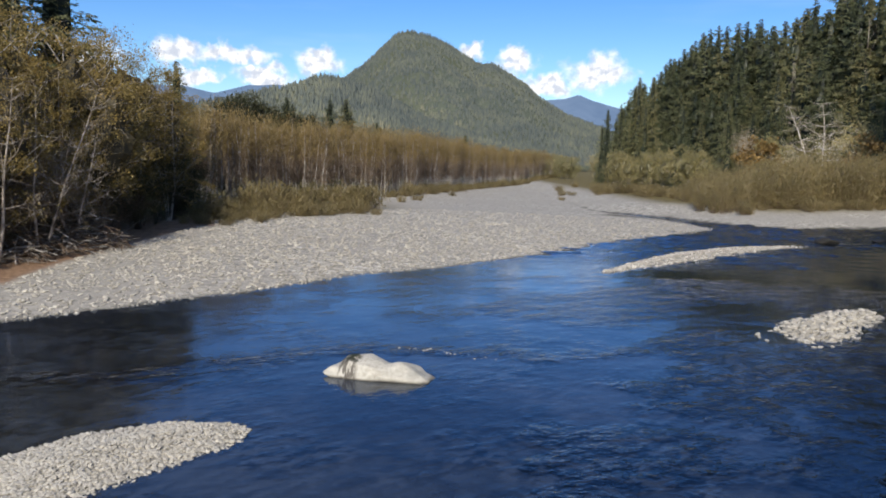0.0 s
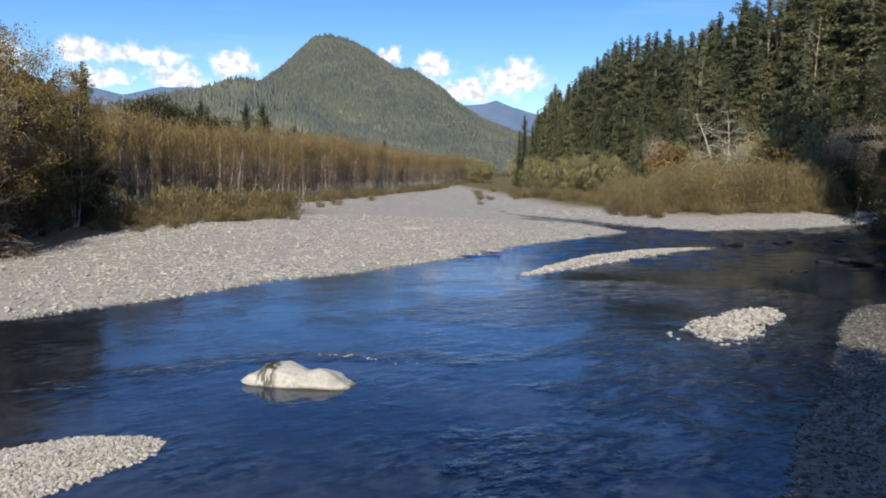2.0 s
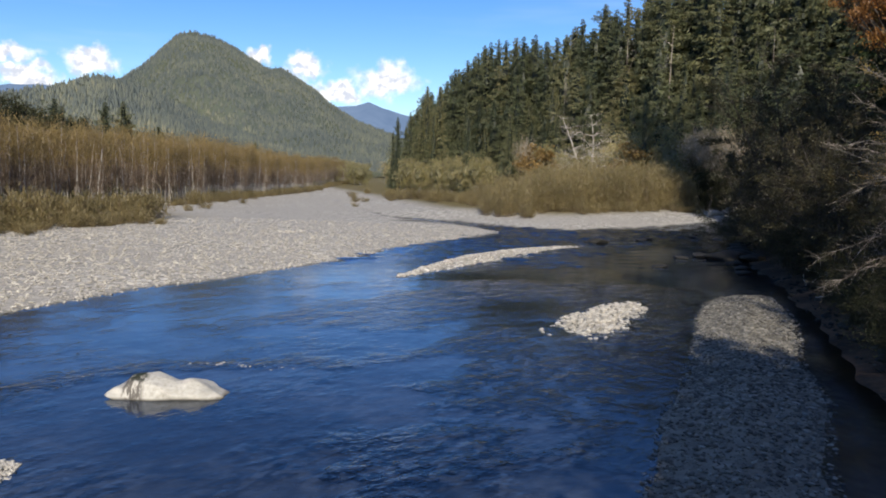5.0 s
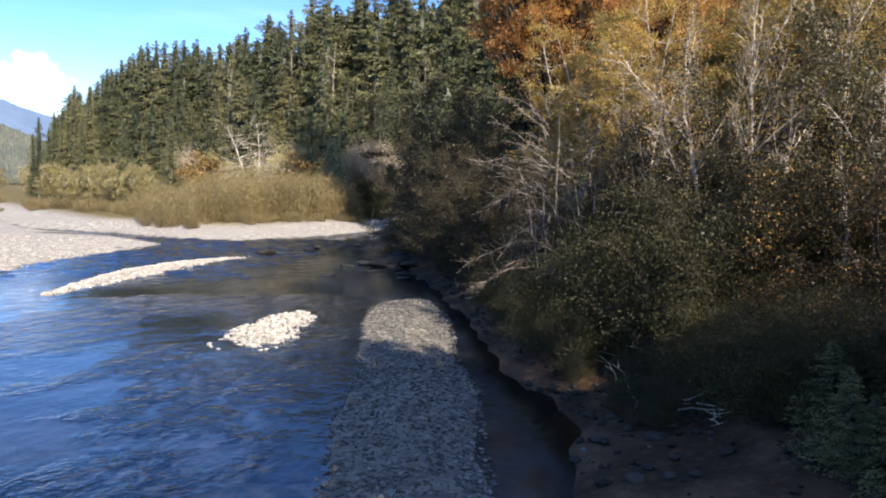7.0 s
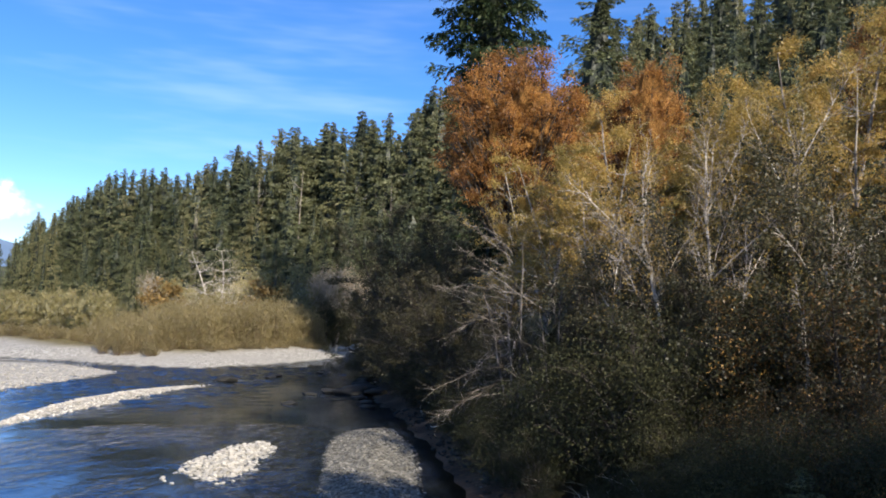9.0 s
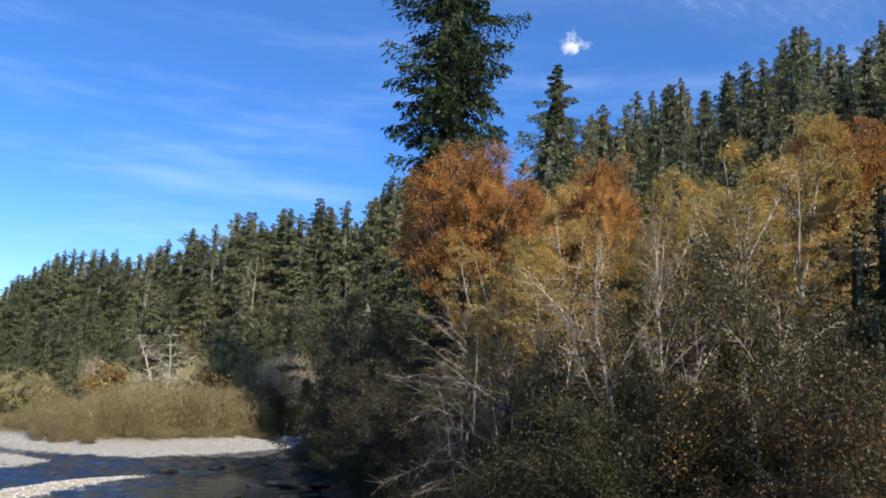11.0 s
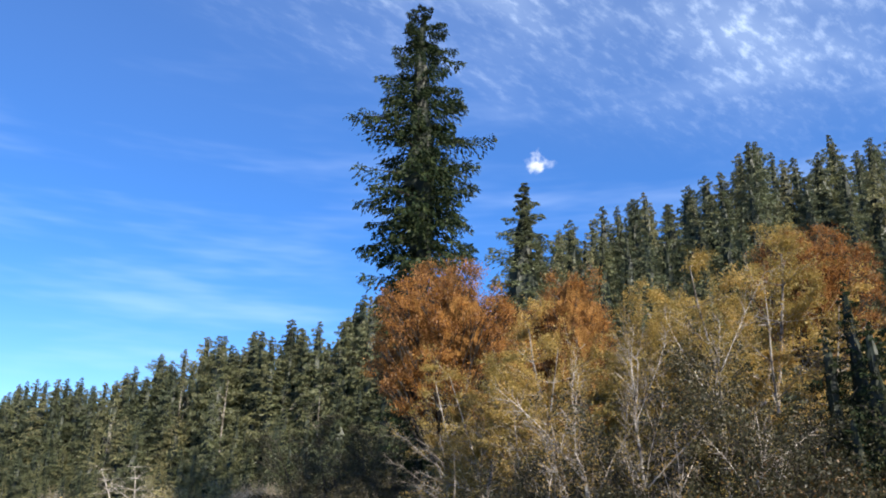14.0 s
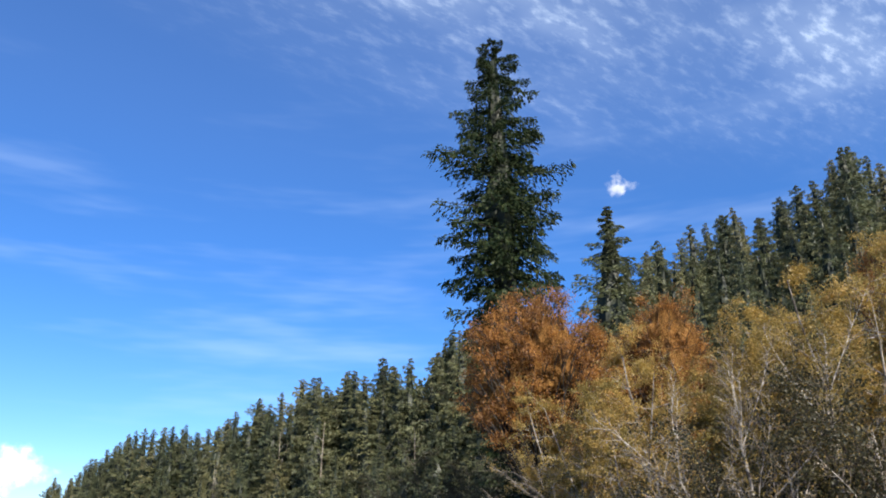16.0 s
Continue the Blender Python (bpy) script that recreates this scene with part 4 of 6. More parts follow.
def brush(name, height, radius, stems, leaves, leaf_size, seed, leaf_mat, bark, label, category="shrub", lean=0.5):
    """A many-stemmed shrub of thin upright shoots with small leaves."""
    g = np.random.default_rng(seed)
    root = tagged(new(name), label, category)
    lines, P = [], []
    for k in range(stems):
        a, r = g.uniform(0, 6.283), radius * math.sqrt(g.uniform()) * 0.7
        p = np.array([math.cos(a) * r, math.sin(a) * r, -0.1])
        h = height * g.uniform(0.55, 1.05) * (1 - 0.35 * (r / radius) ** 2)
        d = np.array([math.cos(a) * lean * r / radius, math.sin(a) * lean * r / radius, 1.0]) + g.normal(0, 0.12, 3)
        pts = []
        for s in range(5):
            q = p + d * h * s / 4 + g.normal(0, 0.02 * height, 3) * (s > 0)
            pts.append((tuple(q), 0.018 * height / 3 * (1 - 0.2 * s) + 0.004))
        lines.append(pts)
        P.extend([np.array(x[0]) for x in pts[1:]])
    v, f = tubes(lines, 3)
    part("stem_clump", mesh_from("stem_clump", v, f, bark, True), root)
    P = np.array(P)
    c = P[g.integers(0, len(P), leaves)] + g.normal(0, 1, (leaves, 3)) * np.array([0.16, 0.16, 0.12]) * height * 0.6
    c[:, 2] = np.maximum(c[:, 2], 0.05)
    l = leaf_size * g.uniform(0.6, 1.4, leaves) * 2.0
    v, f = kites(c, g.normal(0, 0.35, (leaves, 3)) + np.array([0, 0, 0.9]), l, l * g.uniform(0.10, 0.24, leaves), g)
    part("foliage", mesh_from("foliage", v, f, leaf_mat), root)
    return root


def stand(ob, x, y, scale=1.0, turn=0.0, z=None, wide=1.0, sink=0.1):
    """Puts a thing, built at the origin, on the ground."""
    zz = (ground_z(x, y) if z is None else z) - sink
    ob.matrix_basis = Matrix.LocRotScale((x, y, zz), Euler((0, 0, turn)), (scale * wide, scale * wide, scale))
    return ob


class Kind:
    """Several builds of one kind of plant; the first use of each is the build itself, later ones are copies."""

    def __init__(self, builds, heights):
        self.builds, self.heights, self.used, self.k = builds, heights, set(), 0

    def at(self, x, y, height, turn=None, wide=1.0, pick=None, label="", group="", sink=0.1):
        k = self.k % len(self.builds) if pick is None else pick
        self.k += 1
        s = height / self.heights[k]
        turn = rng.uniform(0, 6.283) if turn is None else turn
        if k in self.used:
            m = Matrix.LocRotScale((x, y, ground_z(x, y) - sink), Euler((0, 0, turn)), (s * wide, s * wide, s))
            src = self.builds[k]
            keep = src.matrix_basis.copy()
            src.matrix_basis = Matrix.Identity(4)
            ob = copy_thing(src, m)
            src.matrix_basis = keep
        else:
            self.used.add(k)
            ob = stand(self.builds[k], x, y, s, turn, None, wide, sink)
        return tagged(ob, label, group=group)


# ---- far forest of conifers on the right ----
CON_LABEL = "tall dark green conifer in the riverside forest"
far_con = Kind([conifer("conifer", 36, 3.5, 0.10, 200, 11, mat_conifer, CON_LABEL, taper=0.85, shape=0.62, tuft=0.56, slim=(0.24, 0.42)),
                conifer("conifer", 34, 3.2, 0.22, 180, 12, mat_conifer, CON_LABEL, ragged=0.36, taper=0.6, shape=0.62, hang=0.9, tuft=0.56, slim=(0.24, 0.42)),
                conifer("conifer", 38, 3.5, 0.06, 205, 13, mat_conifer, CON_LABEL, droop=0.45, ragged=0.35, taper=0.75, shape=0.66, tuft=0.56, slim=(0.24, 0.42)),
                conifer("conifer", 32, 3.8, 0.03, 190, 14, mat_conifer, CON_LABEL, taper=1.0, shape=0.62, ragged=0.22, tuft=0.56, slim=(0.24, 0.42)),
                conifer("conifer", 36, 3.2, 0.28, 165, 15, mat_conifer, CON_LABEL, ragged=0.4, taper=0.5, shape=0.65, hang=0.9, tuft=0.56, slim=(0.24, 0.42)),
                conifer("conifer", 35, 3.3, 0.15, 185, 16, mat_conifer, CON_LABEL, ragged=0.4, taper=0.65, shape=0.62, droop=0.5, hang=1.0, tuft=0.56, slim=(0.24, 0.42)),
                conifer("conifer", 33, 3.5, 0.05, 200, 17, mat_conifer, CON_LABEL, ragged=0.4, taper=0.95, shape=0.66, droop=0.25, hang=0.6, tuft=0.56, slim=(0.24, 0.42))], [36, 34, 38, 32, 36, 35, 33])
SKYLINE = np.array([(11.0, 3.4), (11.6, 4.0), (12.5, 4.4), (13.6, 6.2), (14.5, 6.2), (15.4, 7.4), (16.5, 8.4), (18.3, 9.2), (20.6, 9.9), (23.3, 10.3), (25.8, 11.4), (30.6, 13.6), (32.2, 13.8), (35.4, 14.5), (37.4, 15.1), (39.0, 16.2), (44.0, 17.2)])
EDGE = np.array([(11.0, 283.0), (14.0, 268.0), (20.0, 228.0), (27.0, 199.0), (33.0, 180.0), (38.0, 165.0), (44.0, 150.0)])
for row, (back, share, step) in enumerate(((3, 0.55, 1.0), (14, 0.80, 0.8), (27, 0.97, 0.62), (40, 1.0, 0.62))):
    a = 12.0 + 0.3 * row
    while a < 43.5:
        d = np.interp(a, EDGE[:, 0], EDGE[:, 1]) + back + rng.uniform(-5, 5)
        s = place(a, d)
        top = 7 + d * math.tan(radians(np.interp(a, SKYLINE[:, 0], SKYLINE[:, 1]) + 0.1))
        h = (top - ground_z(s.x, s.y)) * share * rng.uniform(0.86, 1.02)
        if row < 2:
            h = min(h, 38) * rng.uniform(0.7, 1.0)
        if h > 7:
            far_con.at(s.x, s.y, h, wide=rng.uniform(1.15, 1.8) * (36 / max(h, 24)) ** 0.3, group="conifers of the far forest")
        a += step * rng.uniform(0.75, 1.25)
for a, d, e in ((11.2, 286, 3.0), (11.6, 282, 4.0), (12.1, 276, 3.4), (12.5, 270, 4.4), (12.9, 262, 3.2), (13.3, 262, 4.6), (13.6, 262, 6.2), (14.1, 256, 4.4), (14.5, 258, 6.2), (16.6, 232, 4.2), (19.6, 205, 4.6), (28.9, 168, 5.8), (34.2, 176, 7.8)):
    s = place(a, d)
    far_con.at(s.x, s.y, 7 + d * math.tan(radians(e)) - ground_z(s.x, s.y), wide=1.1, pick=3, group="conifers of the far forest")

# ---- conifers on the ridge of the right bank ----
RIDGE = np.array([(47.0, 19.0), (51.0, 20.3), (55.3, 21.5), (57.1, 22.2), (59.4, 22.8), (61.5, 23.7), (63.0, 23.0), (64.5, 23.7), (66.7, 24.8), (69.1, 25.7), (70.4, 24.5), (72.6, 24.4), (74.6, 25.3), (76.5, 24.5), (86.0, 26.0), (96.0, 27.0)])
for row, (dist, share, step) in enumerate(((72, 0.72, 2.2), (92, 0.88, 1.7), (114, 1.0, 1.15), (132, 0.99, 1.3))):
    a = 50.0 + row * 0.5
    while a < 94:
        d = dist * rng.uniform(0.93, 1.07)
        s = place(a, d)
        top = 7 + d * math.tan(radians(np.interp(a, RIDGE[:, 0], RIDGE[:, 1]) + 0.2))
        h = (top - ground_z(s.x, s.y)) * share * rng.uniform(0.88, 1.02)
        if h > 8:
            far_con.at(s.x, s.y, min(h, 46), wide=rng.uniform(1.0, 1.5), group="conifers of the ridge")
        a += step * rng.uniform(0.7, 1.3)

# the great fir and its smaller neighbour
fir = conifer("great_fir", 56, 6.6, 0.12, 320, 21, mat_fir, "very tall ragged old fir above the maples", sprays=14, tufts=20, tuft=0.5, droop=0.32, hang=0.7, ragged=0.26, trunk_r=0.22, taper=0.48, shape=0.62, core=0.24, slim=(0.28, 0.46), waist=0.8, bark=mat_black_bark)
s = place(44.1, 105)
fz = ground_z(s.x, s.y)
stand(fir, s.x, s.y, (7 + 105 * math.tan(radians(37.1)) - fz) / 56, 0.6, None, 1.0)
fir2 = conifer("fir", 34, 6.0, 0.10, 190, 22, mat_conifer, "pointed fir beside the great fir", sprays=11, tufts=12, tuft=0.5, droop=0.5, hang=0.9, ragged=0.25, taper=1.0, shape=1.0, core=0.35, trunk_r=0.25)
s = place(51.6, 90)
stand(fir2, s.x, s.y, (7 + 90 * math.tan(radians(24.8)) - ground_z(s.x, s.y)) / 34, 2.0, None, 1.9)

# ---- broadleaf trees of the right bank ----
AL = "slender alder with thinning olive yellow leaves on the bank"
alder = Kind([broadleaf("alder_tree", 16, 2, 31, 22000, 0.088, mat_alder_leaf, mat_white_bark, AL, spread=0.22, forks=(3, 2), low=0.45, scatter=0.13),
              broadleaf("alder_tree", 17, 1, 32, 22000, 0.088, mat_alder_leaf, mat_white_bark, AL, forks=(4, 2), low=0.45, scatter=0.13),
              broadleaf("alder_tree", 15, 3, 33, 22000, 0.088, mat_alder_leaf, mat_white_bark, AL, spread=0.35, forks=(2, 2), low=0.45, scatter=0.13)], [16, 17, 15])
for a, d, e in ((45.6, 48, 9.6), (47.8, 44, 12.4), (50.2, 46, 13.6), (52.4, 40, 14.2), (54.6, 44, 15.8), (56.6, 40, 15.6),
                (59.6, 42, 17.6), (61.6, 40, 17.4), (63.6, 42, 19.6), (65.6, 38, 19.2), (67.4, 42, 20.4), (69.6, 38, 17.0)):
    s = place(a, d)
    alder.at(s.x, s.y, 7 + d * math.tan(radians(e)) - ground_z(s.x, s.y), group="alders of the right bank")


def fan_tree(name, crotch, leaders, lean, seed, label, spread=0.55, reach=6.0, leaves=1500, bole=0.075):
    """A pale bare tree: one bole up to a crotch, from which long thin leaders fan out, set with fine twigs."""
    g = np.random.default_rng(seed)
    root = tagged(new(name), label, "tree")
    lean = np.array([lean[0], lean[1], 0.0])
    top = lean * crotch + np.array([0, 0, crotch])
    pts = [(tuple(top * t + g.normal(0, 0.06, 3) * (t > 0) - np.array([0, 0, 0.3 * (t == 0)])), bole * (1.15 - 0.5 * t)) for t in np.linspace(0, 1, 9)]
    lines, fine, tips = [], [], []
    for k in range(leaders):
        a = 2.4 * k + g.normal(0, 0.3)
        open_ = spread * g.uniform(0.2, 1.2) * (1 + 0.9 * (k % 3 == 2))
        d = np.array([math.cos(a) * open_, math.sin(a) * open_, 1.0]) + lean * 1.2
        d /= np.linalg.norm(d)
        L = reach * g.uniform(0.5, 1.05)
        p = np.array(pts[8 - k % 5][0])
        r0 = bole * g.uniform(0.22, 0.40)
        line = [(tuple(p), r0)]
        for t in range(1, 9):
            d = d + g.normal(0, 0.07, 3) + np.array([0, 0, 0.02])
            d /= np.linalg.norm(d)
            p = p + d * L / 8
            line.append((tuple(p), r0 * (1 - 0.85 * t / 8) + 0.003))
            for _ in range(3):
                q = g.normal(0, 1, 3)
                q -= q.dot(d) * d
                e = d * g.uniform(0.5, 1.1) + q / np.linalg.norm(q) * g.uniform(0.4, 1.0)
                e /= np.linalg.norm(e)
                tl = L * g.uniform(0.12, 0.36) * (1.15 - 0.6 * t / 8)
                mid, end = p + e * tl * 0.5 + g.normal(0, 0.03, 3), p + e * tl + np.array([0, 0, 0.05 * tl])
                fine.append([(tuple(p), 0.011), (tuple(mid), 0.008), (tuple(end), 0.004)])
                tips.append(end)
                for _ in range(3):
                    f2 = e + g.normal(0, 0.5, 3)
                    fine.append([(tuple(mid), 0.007), (tuple(mid + f2 / np.linalg.norm(f2) * tl * 0.5), 0.003)])
        lines.append(line)
    v, f = tubes([pts], 8)
    part("trunk", mesh_from("trunk", v, f, mat_birch_bark, True), root)
    for line in lines:
        v, f = tubes([line], 5)
        part("limb", mesh_from("limb", v, f, mat_birch_bark, True), root)
    v, f = tubes(fine, 3)
    part("branching", mesh_from("branching", v, f, mat_white_bark, True), root)
    tips = np.array(tips)
    c = tips[g.integers(0, len(tips), leaves)] + g.normal(0, 0.3, (leaves, 3))
    l = 0.08 * g.uniform(0.6, 1.3, leaves)
    v, f = kites(c, g.normal(0, 1, (leaves, 3)), l, l * 0.75, g)
    part("crown", mesh_from("crown", v, f, mat_alder_leaf), root)
    return root


def across(az, k):
    """A lean of k to the side, square to a bearing; positive to the right of it."""
    return (math.cos(radians(az)) * k, -math.sin(radians(az)) * k)


BI = "white barked birch almost bare of leaves"
for a, d, e, side, leaders, reach, spread, leaves, seed in ((59.5, 30.5, 7.6, -0.05, 10, 4.8, 0.42, 2600, 41), (55.8, 30.5, 5.6, -0.18, 8, 4.6, 0.40, 2600, 44), (64.9, 31.5, 10.0, -0.03, 6, 5.0, 0.35, 5000, 45), (52.8, 32.0, 2.0, -0.16, 8, 3.6, 0.5, 1500, 46), (61.8, 29.5, 3.0, 0.10, 8, 3.4, 0.6, 900, 49), (66.6, 29.5, 4.0, 0.12, 9, 3.6, 0.6, 1200, 50), (65.2, 26.5, -0.5, -0.04, 2, 2.4, 0.3, 400, 43)):
    s = place(a, d)
    tree = fan_tree("birch_tree", 7 + d * math.tan(radians(e)) - ground_z(s.x, s.y), leaders, across(a, side), seed, BI, spread, reach, leaves)
    stand(tree, s.x - across(a, side)[0] * 7, s.y - across(a, side)[1] * 7)


def leaning_bare_tree(az, height, seed, label, limbs=34, side=-1.0):
    """A leafless tree at the water, whose limbs all reach out over it to one side."""
    g = np.random.default_rng(seed)
    root = tagged(new("bare_tree"), label, "tree")
    lat, deep = np.array([*across(az, side), 0.0]), np.array([math.sin(radians(az)), math.cos(radians(az)), 0.0])
    stems, fine = [], []
    for k in range(3):
        off = lat * (-0.25 + 0.35 * k) + deep * g.normal(0, 0.3)
        stems.append([(tuple(off * (0.4 + 0.6 * t) + lat * 0.5 * k * t * t + np.array([0, 0, height * t * (1 - 0.12 * k) - 0.3]) + g.normal(0, 0.04, 3)), 0.055 * (1 - 0.85 * t) + 0.008) for t in np.linspace(0, 1, 9)])
    for k in range(limbs):
        t = 0.30 + 0.65 * (k + g.uniform()) / limbs
        p = np.array([0, 0, height * t]) + lat * 0.2
        d = lat * g.uniform(0.2, 1.0) + deep * g.normal(-0.1, 0.8) + np.array([0, 0, 1.7 * t - 0.95 + g.normal(0, 0.12)])
        d /= np.linalg.norm(d)
        L = g.uniform(1.0, 4.8) * (1.2 - 0.55 * t)
        line = [(tuple(p), 0.022)]
        for n in range(1, 7):
            d = d + g.normal(0, 0.2, 3) + np.array([0, 0, -0.05])
            d /= np.linalg.norm(d)
            p = p + d * L / 6
            line.append((tuple(p), 0.022 * (1 - n / 7) + 0.004))
            for _ in range(4):
                e = d + g.normal(0, 0.55, 3)
                tl = L * g.uniform(0.12, 0.3)
                fine.append([(tuple(p), 0.008), (tuple(p + e / np.linalg.norm(e) * tl), 0.003)])
        fine.append(line)
    for line in stems:
        v, f = tubes([line], 7)
        part("trunk", mesh_from("trunk", v, f, mat_pale_limb, True), root)
    v, f = tubes(fine, 3)
    part("branching", mesh_from("branching", v, f, mat_pale_limb, True), root)
    return root


for a, d, e, seed in ((46.2, 36, 6.4, 42), (48.9, 33.5, 3.0, 47)):
    s = place(a, d)
    stand(leaning_bare_tree(a, 7 + d * math.tan(radians(e)) - ground_z(s.x, s.y), seed, "leafless silver grey tree leaning over the water", 30 if seed == 42 else 12), s.x, s.y)

HEM = "dark green conifer standing among the bank alders"
hemlock = Kind([conifer("hemlock", 26, 5.0, 0.03, 110, 24, mat_fir, HEM, sprays=10, tufts=14, tuft=0.42, droop=0.4, ragged=0.3, taper=0.9, shape=0.8, core=0.4, bark=mat_black_bark)], [26])
for a, d, e in ((74.4, 31, 13.5), (76.6, 32, 17.4), (79.4, 33, 20.5), (72.9, 30, 8.0), (71.9, 34, 13.6), (73.6, 35, 16.0)):
    s = place(a, d)
    hemlock.at(s.x, s.y, 7 + d * math.tan(radians(e)) - ground_z(s.x, s.y), group="hemlocks of the right bank")

MP = "broad maple in full orange autumn leaf"
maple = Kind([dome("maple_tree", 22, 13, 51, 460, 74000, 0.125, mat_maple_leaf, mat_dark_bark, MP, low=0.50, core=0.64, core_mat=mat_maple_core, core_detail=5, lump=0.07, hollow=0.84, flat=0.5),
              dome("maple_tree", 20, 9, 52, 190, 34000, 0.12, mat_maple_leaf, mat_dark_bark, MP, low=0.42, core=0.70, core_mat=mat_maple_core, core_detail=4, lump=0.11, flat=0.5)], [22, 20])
for a, d, e, w, k in ((46.0, 58, 19.0, 0.66, 0), (50.6, 59, 16.4, 0.72, 1), (55.4, 58, 18.8, 0.6, 1), (54.0, 62, 17.0, 0.7, 1), (71.6, 54, 19.6, 0.72, 0)):
    s = place(a, d)
    maple.at(s.x, s.y, 7 + d * math.tan(radians(e)) - ground_z(s.x, s.y), wide=w, pick=k, group="maples of the right bank")

DK = "leafy dark green shrub overhanging the bank"
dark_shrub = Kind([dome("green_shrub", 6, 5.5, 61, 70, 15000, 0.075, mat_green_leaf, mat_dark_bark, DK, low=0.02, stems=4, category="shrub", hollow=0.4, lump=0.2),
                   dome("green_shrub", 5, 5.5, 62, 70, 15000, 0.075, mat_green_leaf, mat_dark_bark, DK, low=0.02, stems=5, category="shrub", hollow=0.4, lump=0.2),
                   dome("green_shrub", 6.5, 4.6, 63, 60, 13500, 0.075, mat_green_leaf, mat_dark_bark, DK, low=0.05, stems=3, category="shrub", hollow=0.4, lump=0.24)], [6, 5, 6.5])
for a, d, h in ((52.2, 29.5, 5.2), (55.0, 28.5, 6.6), (58.0, 27, 5.4), (60.6, 28.5, 7.4), (49.6, 32, 5.4), (65.0, 31, 8.0), (68.4, 30, 8.5), (40.5, 60, 6), (44.5, 45, 5), (50, 36, 5), (53.4, 32, 6), (57.5, 29, 5.5), (60.5, 28.5, 6), (63.0, 28, 4.5), (74, 27, 5), (60.5, 24.6, 2.4), (73, 33, 8), (76.5, 31, 9)):
    s = place(a, d)
    dark_shrub.at(s.x, s.y, h, wide=0.85, group="shrubs of the right bank")
for x, y, h in ((21.6, 19.6, 3.0), (23.2, 22.4, 3.4), (25.0, 25.2, 3.6), (27.2, 28.4, 3.6), (30.2, 32.6, 3.2), (37.5, 46.5, 3.6), (40.0, 50.5, 4.0), (19.4, 14.4, 2.2), (20.6, 12.2, 2.8), (22.0, 10.0, 3.0), (24.0, 15.5, 3.4), (26.0, 19.5, 4.0)):
    dark_shrub.at(x, y, h, group="shrubs of the right bank")
BK = "spreading olive brown bank alder with fine twigs, darkened for shade"
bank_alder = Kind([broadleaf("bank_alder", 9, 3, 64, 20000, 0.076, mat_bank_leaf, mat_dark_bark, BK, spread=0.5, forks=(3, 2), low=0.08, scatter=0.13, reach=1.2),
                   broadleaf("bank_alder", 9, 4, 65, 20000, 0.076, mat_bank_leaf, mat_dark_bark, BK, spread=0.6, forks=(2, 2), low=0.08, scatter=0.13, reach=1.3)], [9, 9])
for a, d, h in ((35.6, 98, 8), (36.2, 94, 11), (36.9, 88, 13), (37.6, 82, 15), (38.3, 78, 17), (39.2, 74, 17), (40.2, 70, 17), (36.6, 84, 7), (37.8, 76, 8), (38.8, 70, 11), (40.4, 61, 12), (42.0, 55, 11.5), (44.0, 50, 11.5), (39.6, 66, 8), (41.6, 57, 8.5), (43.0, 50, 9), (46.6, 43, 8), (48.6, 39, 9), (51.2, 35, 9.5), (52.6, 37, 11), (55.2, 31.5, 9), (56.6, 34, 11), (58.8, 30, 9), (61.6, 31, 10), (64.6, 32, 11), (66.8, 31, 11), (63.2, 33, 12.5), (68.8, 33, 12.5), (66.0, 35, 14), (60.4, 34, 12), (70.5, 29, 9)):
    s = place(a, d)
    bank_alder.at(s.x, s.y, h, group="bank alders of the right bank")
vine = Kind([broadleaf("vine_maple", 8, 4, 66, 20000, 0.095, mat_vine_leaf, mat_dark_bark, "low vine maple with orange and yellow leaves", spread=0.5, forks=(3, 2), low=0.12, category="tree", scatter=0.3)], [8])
for a, d, h in ((62.6, 28, 7.0), (65.8, 26.5, 7.0), (69.0, 25, 7.5), (72.0, 27, 8.0), (67.4, 23.5, 4.6), (63.8, 25.0, 4.4), (70.0, 22.5, 4.6), (61.0, 25.6, 3.6), (72.5, 22, 4.4), (65.4, 22.4, 3.6), (68.6, 20.6, 3.4), (71.2, 19.6, 3.2), (63.0, 22.6, 2.8)):
    s = place(a, d)
    vine.at(s.x, s.y, h, group="vine maples of the right bank")
for a, d, h in ((60.6, 23.4, 2.8), (62.2, 22.6, 3.2), (64.0, 21.8, 3.4), (65.6, 21.2, 3.0), (58.6, 24.6, 3.0), (56.8, 26.4, 3.4), (67.0, 22.0, 3.8), (69.4, 20.8, 3.4), (71.4, 20.4, 3.6), (73.0, 20.6, 4.2)):
    s = place(a, d)
    dark_shrub.at(s.x, s.y, h, wide=1.1, group="shrubs of the right bank")
for a, d, h in ((66.2, 19.2, 2.4), (67.8, 18.6, 2.0), (65.2, 20.0, 2.8), (69.2, 18.4, 2.6)):
    s = place(a, d)
    far_con.at(s.x, s.y, h, wide=2.6, pick=3, label="young blue green conifer at the shore", group="young conifers of the shore")
# unseen trees downstream of the bridge, added to shade the near shore
for x, y, h in ((7.5, -17.0, 30), (8.5, -24.0, 34), (11.6, -23.0, 30)):
    far_con.at(x, y, h, wide=1.7, pick=3, group="conifers of the near bank")
shade_maple = Kind([dome("maple_tree", 20, 9, 53, 80, 3500, 0.5, mat_maple_leaf, mat_dark_bark, MP, low=0.2, core=0.6, core_mat=mat_maple_core)], [20])
for x, y, h in ((5.5, -13.0, 20), (8.0, -12.0, 25), (9.8, -13.0, 26)):
    shade_maple.at(x, y, h, wide=0.85, group="maples of the near bank")

